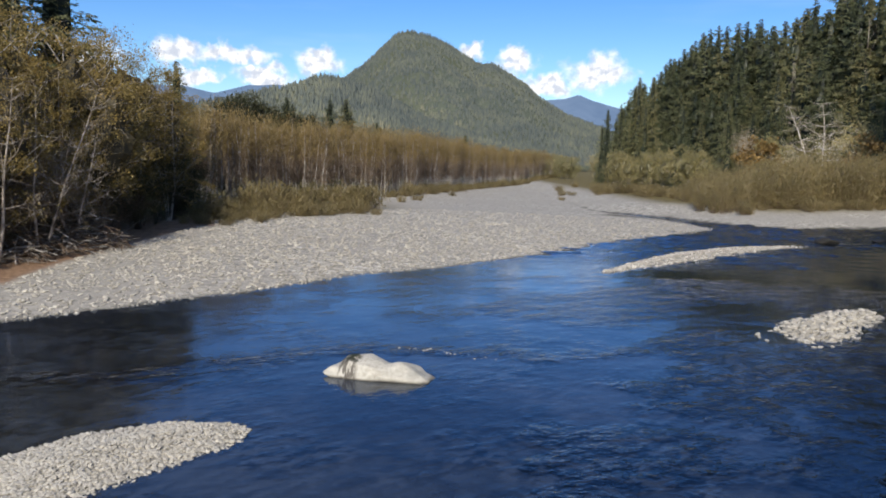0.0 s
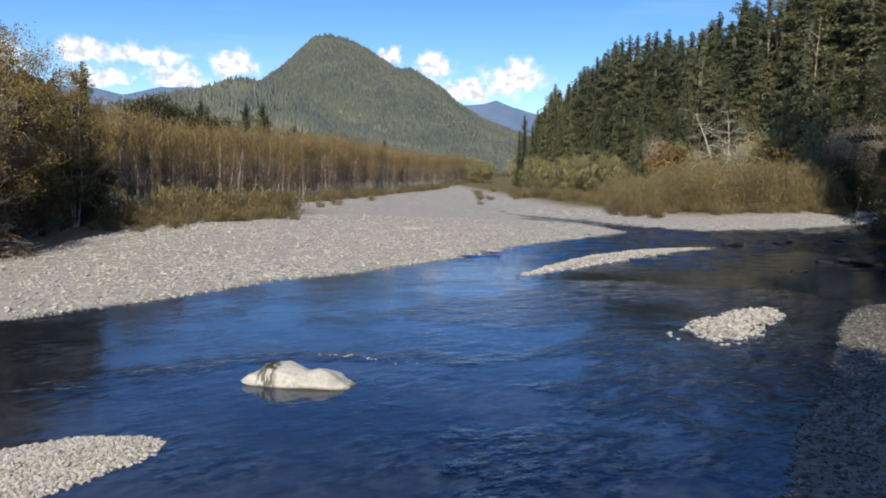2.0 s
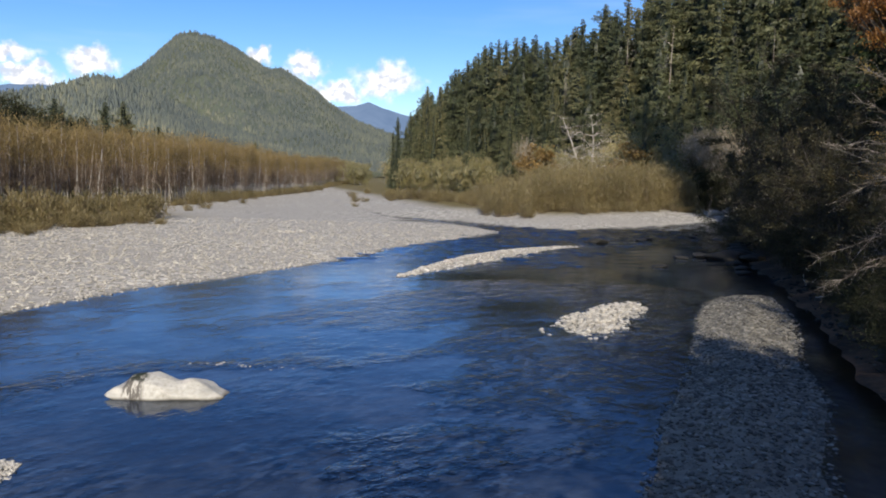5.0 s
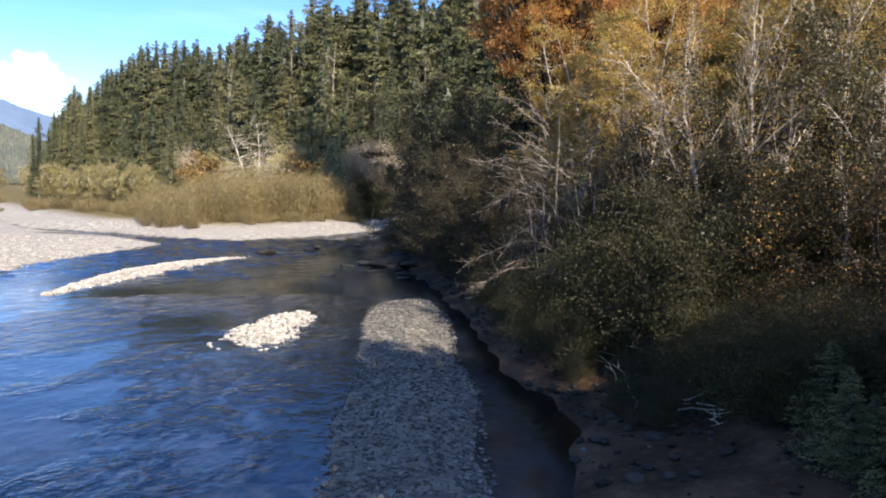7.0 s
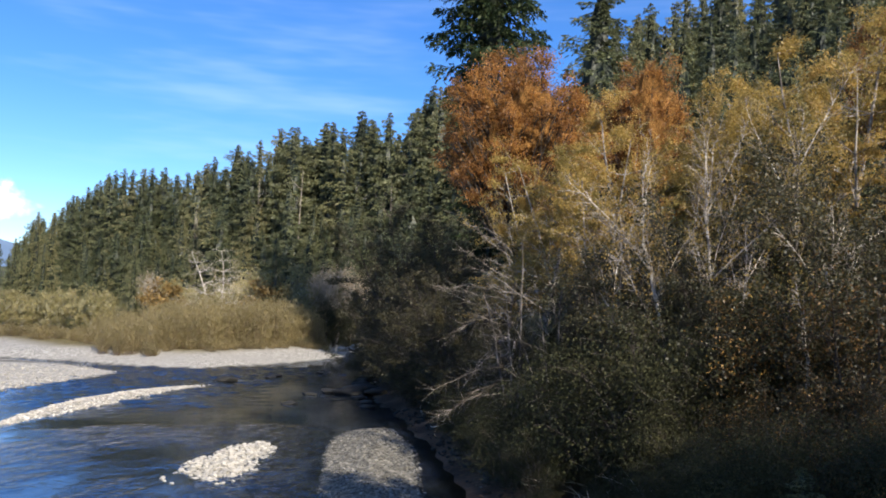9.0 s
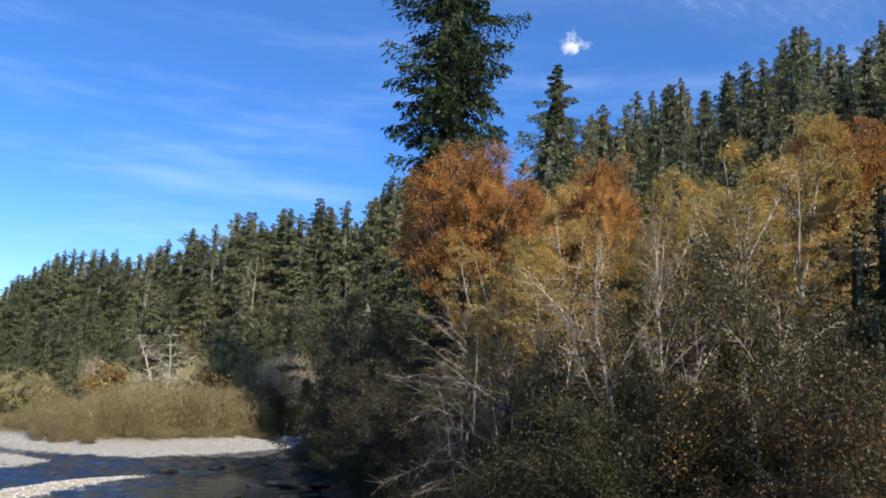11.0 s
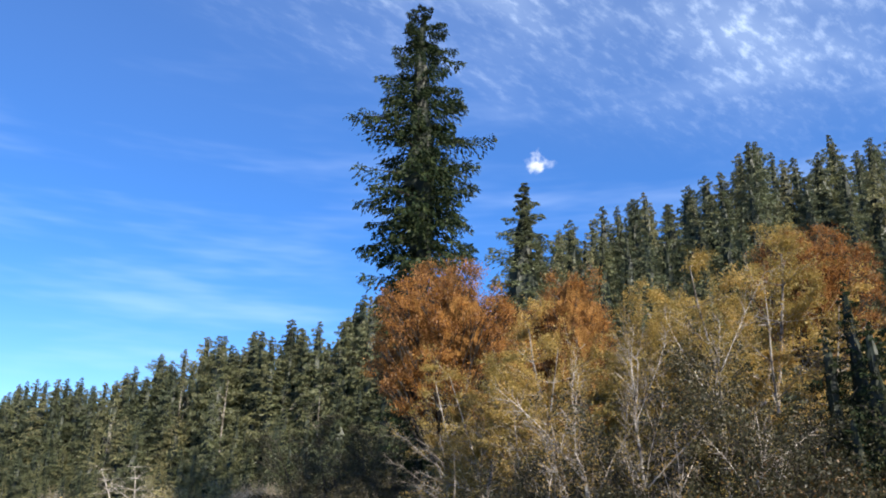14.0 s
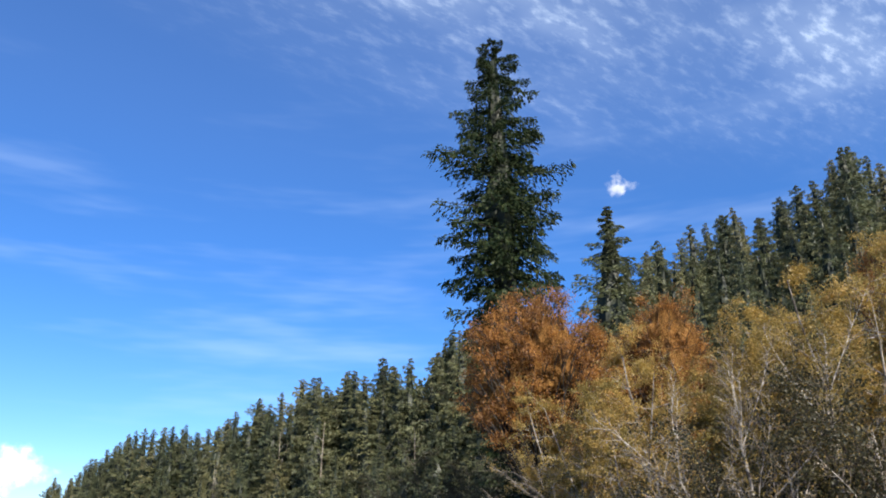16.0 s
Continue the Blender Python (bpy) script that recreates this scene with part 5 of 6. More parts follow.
# ---- left bank ----
GR = "alder with dense olive leaves and pale stems in the grove"
grove = Kind([broadleaf("grove_alder", 15, 2, 35, 18000, 0.12, mat_grove_leaf, mat_alder_bark, GR, spread=0.2, forks=(3, 2), low=0.22),
              broadleaf("grove_alder", 15, 3, 36, 18000, 0.12, mat_grove_leaf, mat_alder_bark, GR, spread=0.3, forks=(2, 2), low=0.22),
              dome("grove_alder", 15, 8, 37, 80, 14000, 0.14, mat_grove_leaf, mat_alder_bark, GR, low=0.1, core=0.6)], [15, 15, 15])
GROVE_EDGE, GROVE_TOP = [(-46, 43), (-38, 47), (-29.2, 54.5), (-25, 60), (-22, 67), (-19.2, 77), (-18.2, 85)], [(-46, 13), (-38, 11), (-29, 9.0), (-25, 8.3), (-22.8, 8.6), (-20.9, 7.4), (-18.9, 6.4), (-17.6, 4.0)]


def edge_at(a):
    return float(np.interp(a, *zip(*GROVE_EDGE)))


k_grove = 0
for row, (back, share, step) in enumerate(((1.5, 0.9, 2.3), (6.0, 1.0, 1.9), (12.0, 1.0, 2.4))):
    a = -39.0 + 0.7 * row
    while a < -18.2:
        d = edge_at(a) + back + rng.uniform(-1, 1)
        s = place(a, d)
        grove.at(s.x, s.y, (7 + d * math.tan(radians(np.interp(a, *zip(*GROVE_TOP)))) - ground_z(s.x, s.y)) * share * rng.uniform(0.9, 1.04), pick=(k_grove := k_grove + 1) % 3 if row == 0 else 2, group="alders of the left bank")
        a += step * rng.uniform(0.85, 1.15)
for a, d, h, seed in ((-27.0, 55.5, 11.5, 43), (-29.4, 53.0, 12.5, 54), (-25.0, 59.0, 10.0, 55)):
    s = place(a, d)
    stand(broadleaf("bare_tree", h, 2, seed, 0, 0.14, mat_alder_leaf, mat_white_bark, "leafless pale tree before the grove", spread=0.5, forks=(3, 2), low=0.3), s.x, s.y, 1.0, 0.5 * seed)
thicket = Kind([dome("twiggy_shrub", 7, 6, 58 + k, 80, 7000, 0.34, mat_haze, mat_grey_bark, "leafless brown twiggy shrub under the grove", low=0.05, stems=6, category="shrub", hollow=0.2, lump=0.26, leaf_width=0.09) for k in range(2)], [7, 7])
for a, h in ((-31.0, 6.5), (-29.2, 6.0), (-27.6, 7.0), (-26.2, 5.5), (-24.8, 5.0), (-23.4, 4.4), (-22.2, 4.0), (-21.0, 3.6)):
    s = place(a, edge_at(a) + 0.6)
    thicket.at(s.x, s.y, h, wide=0.8, group="twiggy shrubs of the grove")
for a, h in ((-36, 6), (-32.5, 4), (-29.5, 3), (-27, 3), (-24.6, 3.4), (-22.6, 4), (-21, 5), (-19.8, 6.5), (-18.8, 7), (-18.2, 6.5)):
    s = place(a, edge_at(a) + 0.5)
    dark_shrub.at(s.x, s.y, h, group="shrubs of the left bank")
s = place(-18.4, 88)
far_con.at(s.x, s.y, 16, wide=1.5, pick=3, label="small bushy conifer at the edge of the grove")
for a, d, h in ((-25.2, 74, 24), (-28.2, 70, 25), (-31.0, 68, 26)):
    s = place(a, d)
    far_con.at(s.x, s.y, h, wide=2.0, pick=2, label="dark conifer behind the alder grove")

ST = "slender white stemmed alder with brown autumn top"
def young_alder(seed):
    """A slim alder: two or three pale stems, short ascending side twigs, thin brown top."""
    g = np.random.default_rng(seed)
    root = tagged(new("young_alder"), ST, "tree")
    lines, twigs, P, low = [], [], [], []
    for k in range(g.integers(2, 4)):
        a, H = g.uniform(0, 6.283), 11 * g.uniform(0.82, 1.0)
        p0, tilt = np.array([math.cos(a), math.sin(a), 0]) * 0.5, g.normal(0, 0.05, 2)
        pts = [(tuple(p0 + np.array([tilt[0] * H * s + g.normal(0, 0.05), tilt[1] * H * s + g.normal(0, 0.05), H * s - 0.3])), 0.085 * (1 - 0.88 * s)) for s in np.linspace(0, 1, 6)]
        lines.append(pts)
        for _ in range(24):
            s = g.uniform(0.22, 1.0)
            b = p0 + np.array([tilt[0] * H * s, tilt[1] * H * s, H * s - 0.3])
            turn = g.uniform(0, 6.283)
            L = g.uniform(0.8, 1.9) * (1.25 - 0.75 * s)
            e = b + np.array([math.cos(turn) * L * 0.95, math.sin(turn) * L * 0.95, L * 0.8])
            twigs.append([(tuple(b), 0.02), (tuple(e), 0.006)])
            for q in np.linspace(0.1, 1.15, 24):
                (P if s > 0.56 + g.normal(0, 0.05) else low).append(b + (e - b) * q)
    v, f = tubes(lines, 5)
    part("trunk", mesh_from("trunk", v, f, mat_alder_bark, True), root)
    v, f = tubes(twigs, 3)
    part("branching", mesh_from("branching", v, f, mat_twig, True), root)
    low = np.array(low)
    low = low + g.normal(0, 0.3, low.shape)
    l = 0.42 * g.uniform(0.6, 1.3, len(low))
    v, f = kites(low, g.normal(0, 0.35, low.shape) + np.array([0, 0, 0.9]), l, l * 0.10, g)
    part("foliage", mesh_from("foliage", v, f, mat_haze), root, "fine leafless grey brown twigs")
    P = np.array(P)
    P = P + g.normal(0, 0.42, P.shape)
    l = 0.30 * g.uniform(0.6, 1.3, len(P))
    v, f = kites(P, g.normal(0, 0.4, P.shape) + np.array([0, 0, 0.8]), l, l * 0.26, g)
    part("crown", mesh_from("crown", v, f, mat_stand_leaf), root)
    return root


stem = Kind([young_alder(70 + k) for k in range(6)], [11] * 6)
FRONT = np.array([(-34.0, 92.0), (-27.0, 92.0), (-22.0, 113.0), (-8.5, 142.0), (3.0, 190.0), (15.0, 240.0), (38.0, 330.0), (58.0, 420.0)])
edge_brush = []
run = np.concatenate([[0], np.cumsum(np.hypot(*np.diff(FRONT, axis=0).T))])
for row in range(4):
    t = rng.uniform(0, 2)
    while t < run[-1]:
        x, y = np.interp(t, run, FRONT[:, 0]) - row * 4.0 + rng.normal(0, 0.9), np.interp(t, run, FRONT[:, 1]) + row * 3.0 + rng.normal(0, 0.9)
        stem.at(x, y, rng.uniform(10.8, 12.6) + 0.3 * row, group="young alders of the stand")
        t += (1.9 + 0.012 * t) * rng.uniform(0.7, 1.4)

t = 4.0
while t < run[-1] * 0.97:
    x, y = np.interp(t, run, FRONT[:, 0]) + 2.2 + rng.normal(0, 0.8), np.interp(t, run, FRONT[:, 1]) - 1.6 + rng.normal(0, 0.8)
    edge_brush.append((x, y, rng.uniform(0.9, 2.2)))
    t += rng.uniform(1.0, 2.2) * (1 + 0.004 * t)

for a, d, e in ((-11.1, 180, 4.5), (-10.7, 185, 4.0), (-10.2, 190, 3.5), (-8.1, 200, 4.4), (-7.0, 200, 4.5), (-6.6, 205, 3.6), (-4.7, 230, 2.9), (-4.4, 236, 2.5), (1.6, 300, 2.1), (-9.2, 210, 3.2), (-15.6, 160, 4.0)):
    s = place(a, d)
    far_con.at(s.x, s.y, 7 + d * math.tan(radians(e)) - ground_z(s.x, s.y), wide=1.9, pick=3, group="firs behind the alder stand")

round_tree = Kind([dome("round_tree", 16, 10, 88, 90, 5000, 0.4, mat_green_leaf, mat_dark_bark, "dark rounded tree behind the alder stand", low=0.15)], [16])
for a, d, e in ((-15.0, 158, 4.4), (-13.8, 164, 4.7), (-12.6, 170, 4.2), (-11.4, 175, 3.6), (-16.4, 155, 3.4), (-9.6, 190, 3.4)):
    s = place(a, d)
    round_tree.at(s.x, s.y, 7 + d * math.tan(radians(e)) - ground_z(s.x, s.y), wide=0.8, group="round trees behind the stand")

# ---- willows on the bars, and bushes before the far forest ----
WL = "straw brown willow thicket shrub on gravel"
willow = Kind([brush("willow", 3.2, 1.9, 34, 1000, 0.24, 80 + k, mat_low_willow, mat_twig, WL) for k in range(4)], [3.2] * 4)
tall_willow = Kind([brush("tall_willow", 6.0, 2.0, 34, 2200, 0.24, 84 + k, mat_willow, mat_twig, "tall straw brown willow thicket shrub", lean=0.25) for k in range(4)], [6.0] * 4)
for k in range(60):
    t = rng.uniform()
    back = rng.uniform()
    x, y = -22.5 + 14 * t + rng.normal(0, 1.2), 74 + 20 * t - 4 + 14 * back
    willow.at(x, y, (0.9 + 2.3 * back) * rng.uniform(0.75, 1.2), wide=rng.uniform(1.0, 1.5), group="willows of the left bar")
for k in range(230):
    t = rng.uniform()
    x, y = 40 + 41 * t + rng.normal(0, 1.2), 112 + 20 * t + rng.uniform(-3, 20 - 15 * t)
    tall_willow.at(x, y, float(np.interp(t, (0, 0.25, 0.5, 0.85, 1.0), (4.2, 5.8, 7.2, 7.0, 6.2))) * rng.uniform(0.75, 1.05), wide=rng.uniform(0.7, 1.0), group="willows of the far bank")
for k in range(40):
    t = rng.uniform()
    x, y = 36 + 10 * t + rng.normal(0, 2), 178 - 50 * t + rng.uniform(-6, 14)
    willow.at(x, y, rng.uniform(1.6, 2.6), group="low willows of the far bank")

for x, y, h in edge_brush:
    willow.at(x, y, h, wide=rng.uniform(1.0, 1.6), label="low brown brush along the foot of the alders", group="brush along the alder stand")

for k in range(46):
    t = rng.uniform()
    x, y = 41 + 40 * t + rng.normal(0, 1.0), 107.5 + 20 * t + rng.uniform(-2.5, 2.0)
    willow.at(x, y, rng.uniform(0.7, 1.9), wide=rng.uniform(0.9, 1.5), group="low willows of the far bank")
YB = "pale yellow green bush at the forest edge"
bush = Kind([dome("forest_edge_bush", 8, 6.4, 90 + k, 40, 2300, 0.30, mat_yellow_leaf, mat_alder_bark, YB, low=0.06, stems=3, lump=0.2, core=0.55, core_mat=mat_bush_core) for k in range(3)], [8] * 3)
BUSH_TOP = np.array([(11.0, 0.5), (12.7, 1.2), (15.6, 1.7), (18.9, 1.3), (21.5, 2.4), (25.0, 1.8), (28.6, 3.2), (33.0, 3.6), (36.0, 3.0)])
for k in range(46):
    a = 11.6 + 18.8 * (k + rng.uniform()) / 46
    d = np.interp(a, EDGE[:, 0], EDGE[:, 1]) - rng.uniform(6, 20)
    s = place(a, d)
    bush.at(s.x, s.y, (7 + d * math.tan(radians(np.interp(a, BUSH_TOP[:, 0], BUSH_TOP[:, 1]))) - ground_z(s.x, s.y)) * rng.uniform(0.6, 1.05), wide=0.75, group="bushes of the forest edge")

# dead trees in the far forest
dead = Kind([broadleaf("dead_tree", 24, 1, 95, 0, 0.1, mat_alder_leaf, mat_white_bark, "bleached dead conifer trunk among the firs", forks=(1, 1), low=0.6, bend=0.03),
             broadleaf("dead_tree", 24, 1, 96, 0, 0.1, mat_alder_leaf, mat_white_bark, "bleached dead conifer trunk among the firs", forks=(1, 1), low=0.75, bend=0.04)], [24, 24])
for a, d, e in ((23.3, 219, 7.5), (23.7, 218, 7.4), (27.4, 204, 10.1), (34.6, 181, 10.0), (36.8, 178, 10.5), (30.3, 195, 11.0)):
    s = place(a, d + 9)
    d += 9
    dead.at(s.x, s.y, 7 + d * math.tan(radians(e)) - ground_z(s.x, s.y), wide=0.6, group="dead trees of the far forest")
snag = broadleaf("leaning_snag", 13, 2, 97, 0, 0.1, mat_alder_leaf, mat_birch_bark, "bleached leaning snag with bare drooping branches", spread=0.35, up=-0.10, forks=(5, 2), low=0.35, reach=1.0)
s = place(24.9, 152)
snag.matrix_basis = Matrix.LocRotScale((s.x + 1.2, s.y, ground_z(s.x, s.y) - 0.1), Euler((0.05, -0.16, 0.4)), (1.9, 1.9, 1.3 * (7 + 152 * math.tan(radians(3.3)) - ground_z(s.x, s.y)) / 13))
PT = "leafless pale shrub at the forest edge"
pale = Kind([dome("pale_shrub", 9, 8, 98 + k, 90, 3200, 0.5, mat_pale_twig, mat_birch_bark, PT, low=0.42, stems=5, lump=0.28, hollow=0.2, leaf_width=0.14) for k in range(2)], [9, 9])
for a, d, e in ((30.8, 178, 2.2), (31.7, 175, 2.8), (32.6, 176, 3.2), (33.4, 172, 3.6), (34.3, 171, 3.1), (35.2, 168, 2.7), (20.7, 206, 2.6)):
    s = place(a, d)
    pale.at(s.x, s.y, 7 + d * math.tan(radians(e)) - ground_z(s.x, s.y), wide=0.6, group="pale shrubs of the forest edge")
for a, d, e in ((30.2, 168, 0.2), (31.2, 166, 0.7), (32.2, 165, 1.1), (33.2, 165, 1.2), (34.2, 163, 1.2), (35.2, 160, 1.3), (36.4, 156, 1.4)):
    s = place(a, d)
    dark_shrub.at(s.x, s.y, 7 + d * math.tan(radians(e)) - ground_z(s.x, s.y), wide=0.9, group="shrubs of the far bank")
gold = Kind([dome("golden_bush", 8, 6, 99, 40, 1900, 0.4, mat_gold_leaf, mat_dark_bark, "golden autumn bush at the forest edge", low=0.1, stems=3, lump=0.2)], [8])
for a, d, h in ((21.7, 200, 13), (28.3, 168, 12.5), (29.6, 170, 11)):
    s = place(a, d)
    gold.at(s.x, s.y, h, group="golden bushes of the forest edge")
for k in range(26):
    a, d = rng.uniform(5.0, 11.6), rng.uniform(330, 460)
    s = place(a, d)
    bush.at(s.x, s.y, rng.uniform(9, 13), wide=1.2, group="yellow trees up the valley")
for x, y, h in ((27.0, 179.0, 1.6), (28.6, 176.0, 1.2), (24.0, 160.0, 0.9), (33.0, 168.0, 1.1), (-6.0, 118.0, 1.0), (-4.0, 126.0, 1.2), (2.0, 150.0, 1.0), (30.0, 205.0, 1.6), (36.0, 216.0, 1.6)):
    willow.at(x, y, h, wide=1.3, group="low willows of the bars")


# ---- boulder and rocks ----
def boulder_mesh(name, size, seed, material, profile=None, detail=4):
    bm = bmesh.new()
    bmesh.ops.create_icosphere(bm, subdivisions=detail, radius=1.0)
    off = Vector((seed * 3.1, seed * 1.7, seed * 0.9))
    cuts = np.random.default_rng(int(seed * 10)).normal(0, 1, (16, 3))
    cuts = [Vector(c).normalized() for c in cuts]
    for v in bm.verts:
        for c in cuts:
            over = v.co.dot(c) - 0.70
            if over > 0:
                v.co -= c * over * 0.9
        n = noise.noise(v.co * 1.1 + off) * 0.24 + noise.noise(v.co * 2.6 + off) * 0.10 + noise.noise(v.co * 6 + off) * 0.035
        v.co *= 1 + n * (0.85 if profile else 1.0)
        if profile:
            v.co.z *= profile(v.co.x)
        v.co = Vector((v.co.x * size[0], v.co.y * size[1], v.co.z * size[2]))
    me = bpy.data.meshes.new(name)
    bm.to_mesh(me)
    bm.free()
    me.polygons.foreach_set("use_smooth", np.full(len(me.polygons), True))
    me.materials.append(material)
    return me


def hump(x):
    """Outline of the boulder along its length: low block, high hump, saddle, second hump, tail."""
    return 0.84 * float(np.interp(x, (-1.1, -0.9, -0.74, -0.67, -0.45, -0.25, -0.1, 0.07, 0.3, 0.5, 0.8, 1.1), (0.5, 0.72, 0.66, 0.98, 1.05, 1.03, 0.90, 0.66, 0.84, 0.80, 0.66, 0.5)))


b = tagged(part("boulder", boulder_mesh("boulder", (1.92, 1.0, 1.02), 2.6, mat_boulder, hump, 5)), "pale grey boulder with dark stains standing in the river", "boulder")
b.matrix_world = pose(-1.85, 25.6, -0.05, 0, 0, -6)

rocks = [boulder_mesh("rock", (1, 0.8, 0.42), 5 + k, mat_wet_rock, None, 3) for k in range(4)]
k = 0
for x, y, s in ((37.1, 76.2, 1.5), (36.3, 76.6, 0.7), (43.3, 78.2, 0.9), (45.0, 80.0, 0.8), (41.5, 79.0, 0.4), (47.0, 78.0, 0.5), (32.3, 55.2, 0.7), (37.5, 60.8, 0.8), (40.0, 61.6, 1.1), (41.6, 59.6, 2.2),
                (43.6, 61.4, 2.1), (42.6, 57.8, 1.6), (45.2, 63.5, 1.2), (47.5, 67.0, 1.3), (50.0, 70.5, 1.1), (53.5, 74.5, 1.2), (39.5, 56.0, 0.9), (38.2, 53.2, 0.8), (36.5, 50.6, 0.7), (52.0, 82.0, 0.6), (55.0, 86.0, 0.6)):
    r = tagged(part("rock", rocks[k % 4]), "dark wet rock at the water's edge", "rock", "rocks of the rapids")
    r.matrix_world = Matrix.LocRotScale((x, y, max(ground_z(x, y), -0.12) + 0.08 + 0.16 * s), Euler((0, 0, 2.1 * k)), (s, s, s * 0.65))
    k += 1

# ---- stones of the bars ----
ICO = bmesh.new()
bmesh.ops.create_icosphere(ICO, subdivisions=1, radius=1.0)
ICO_V = np.array([v.co[:] for v in ICO.verts])
ICO_F = np.array([[v.index for v in f.verts] for f in ICO.faces])
ICO.free()


def stone_bed(name, pts, sizes, seed, label, lift=0.15, stone=None):
    g = np.random.default_rng(seed)
    n = len(pts)
    z = land(pts[:, 0], pts[:, 1])[0]
    ang = g.uniform(0, 6.283, n)
    sc = np.stack([sizes * g.uniform(0.8, 1.3, n), sizes * g.uniform(0.6, 1.0, n), sizes * g.uniform(0.32, 0.6, n)], 1) * 0.5
    v = ICO_V[None] * sc[:, None, :] * g.uniform(0.8, 1.2, (n, len(ICO_V), 1))
    ca, sa = np.cos(ang)[:, None], np.sin(ang)[:, None]
    tilt = g.normal(0, 0.25, (n, 1))
    x, y = v[..., 0] * ca - v[..., 1] * sa, v[..., 0] * sa + v[..., 1] * ca
    v = np.stack([x + pts[:, 0:1], y + pts[:, 1:2], v[..., 2] + tilt * x + (z + lift * sizes)[:, None]], -1)
    f = ICO_F[None] + (np.arange(n) * len(ICO_V))[:, None, None]
    return tagged(part(name, mesh_from(name, v.reshape(-1, 3), f.reshape(-1, 3), stone or mat_stone), ground), label, kind="stuff")


def in_outline(poly, count, seed, margin=-0.1, box=None):
    g = np.random.default_rng(seed)
    p = np.array(poly)
    x0, y0, x1, y1 = box or (*p.min(0), *p.max(0))
    q = np.stack([g.uniform(x0, x1, count), g.uniform(y0, y1, count)], 1)
    return q[inside_distance(q[:, 0], q[:, 1], poly) > margin], g


for name, poly, count, lo, hi, seed, box in (("left_bar_cobbles", LEFT_BAR, 19000, 0.04, 0.17, 1, None), ("right_bar_cobbles", RIGHT_BAR, 52000, 0.05, 0.20, 2, None),
                                             ("islet_cobbles", ISLET, 3000, 0.12, 0.46, 3, None), ("spit_cobbles", SPIT, 9000, 0.12, 0.34, 4, None)):
    q, g = in_outline(poly, count, seed, -0.25)
    keep = land(q[:, 0], q[:, 1])[0] > (-0.11 if poly is ISLET else -0.06)
    q = q[keep]
    stone_bed(name, q, lo + (hi - lo) * g.uniform(0, 1, len(q)) ** 2.5, seed, "grey river cobbles darkened for the shade on them" if poly is RIGHT_BAR else "pale rounded river cobbles", stone=mat_shade_stone if poly is RIGHT_BAR else None)
q, g = in_outline(MAIN_BAR, 53000, 5, -0.3, (-26, 30, 32, 100))
zz = land(q[:, 0], q[:, 1])
keep = (zz[0] > -0.05) & (zz[4] < 0.5) & (g.uniform(0, 1, len(q)) < np.clip(1.5 - np.hypot(q[:, 0], q[:, 1]) / 75, 0.12, 1))
q = q[keep]
stone_bed("main_bar_cobbles", q, 0.08 + 0.24 * g.uniform(0, 1, len(q)) ** 2.2, 5, "pale rounded river cobbles")


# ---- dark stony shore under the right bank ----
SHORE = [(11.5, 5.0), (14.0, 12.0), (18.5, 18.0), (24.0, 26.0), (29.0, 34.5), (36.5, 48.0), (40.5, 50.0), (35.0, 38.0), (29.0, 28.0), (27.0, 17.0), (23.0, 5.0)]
for count, stone, big, seed, words in ((8500, mat_wet_rock, 0.36, 31, "dark wet stones of the shaded shore"), (420, mat_shade_stone, 0.26, 32, "shade-toned grey stones of the shaded shore")):
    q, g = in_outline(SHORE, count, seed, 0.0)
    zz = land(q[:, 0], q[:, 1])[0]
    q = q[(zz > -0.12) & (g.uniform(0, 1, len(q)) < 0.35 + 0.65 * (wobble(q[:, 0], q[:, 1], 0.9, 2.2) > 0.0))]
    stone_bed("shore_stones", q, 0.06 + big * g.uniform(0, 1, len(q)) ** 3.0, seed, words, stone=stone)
for x, y, h in ((20.2, 15.6, 1.1), (21.6, 13.0, 1.4), (22.8, 17.8, 1.5), (19.6, 10.6, 1.0), (23.6, 20.6, 1.3), (21.2, 8.6, 1.3), (24.6, 13.4, 1.8), (18.6, 13.4, 1.2), (19.2, 15.4, 1.0), (21.4, 18.9, 1.1), (23.4, 22.6, 1.2), (25.4, 26.2, 1.3), (28.0, 30.4, 1.4), (31.4, 35.6, 1.5), (34.6, 41.0, 1.6)):
    dark_shrub.at(x, y, h, wide=1.2, group="shrubs of the right bank")

# ---- drift wood ----
def log(name, a, b, r0, r1, label, seed):
    g = np.random.default_rng(seed)
    a, b = np.array(a, float), np.array(b, float)
    line = [(tuple(a + (b - a) * s + g.normal(0, r0 * 0.25, 3)), r0 + (r1 - r0) * s) for s in np.linspace(0, 1, 9)]
    root = tagged(new(name), label, "log")
    v, f = tubes([[(line[0][0], 0.01)] + line + [(line[-1][0], 0.01)]], 9)
    part("stem", mesh_from("stem", v, f, mat_log, True), root)
    return root


log("drift_log", (4.6, 83.6, 0.75), (6.4, 84.2, 0.75), 0.14, 0.08, "small dark drift log on the gravel bar", 3)
log("drift_log", (78, 118, 1.0), (90, 124, 0.9), 0.5, 0.25, "grey drift log on the gravel bank", 1)
log("drift_log", (84, 121.5, 1.3), (95, 131, 1.2), 0.55, 0.3, "grey drift log on the gravel bank", 2)

# ---- stones that stand out of the bars and the riffle, one by one ----
COB, SHADE_COB = ([mesh_from("cobble", ICO_V * np.array([0.5, 0.38, 0.24]) * np.random.default_rng(200 + k).uniform(0.8, 1.2, (len(ICO_V), 1)), ICO_F, stone) for k in range(6)] for stone in (mat_stone, mat_shade_stone))


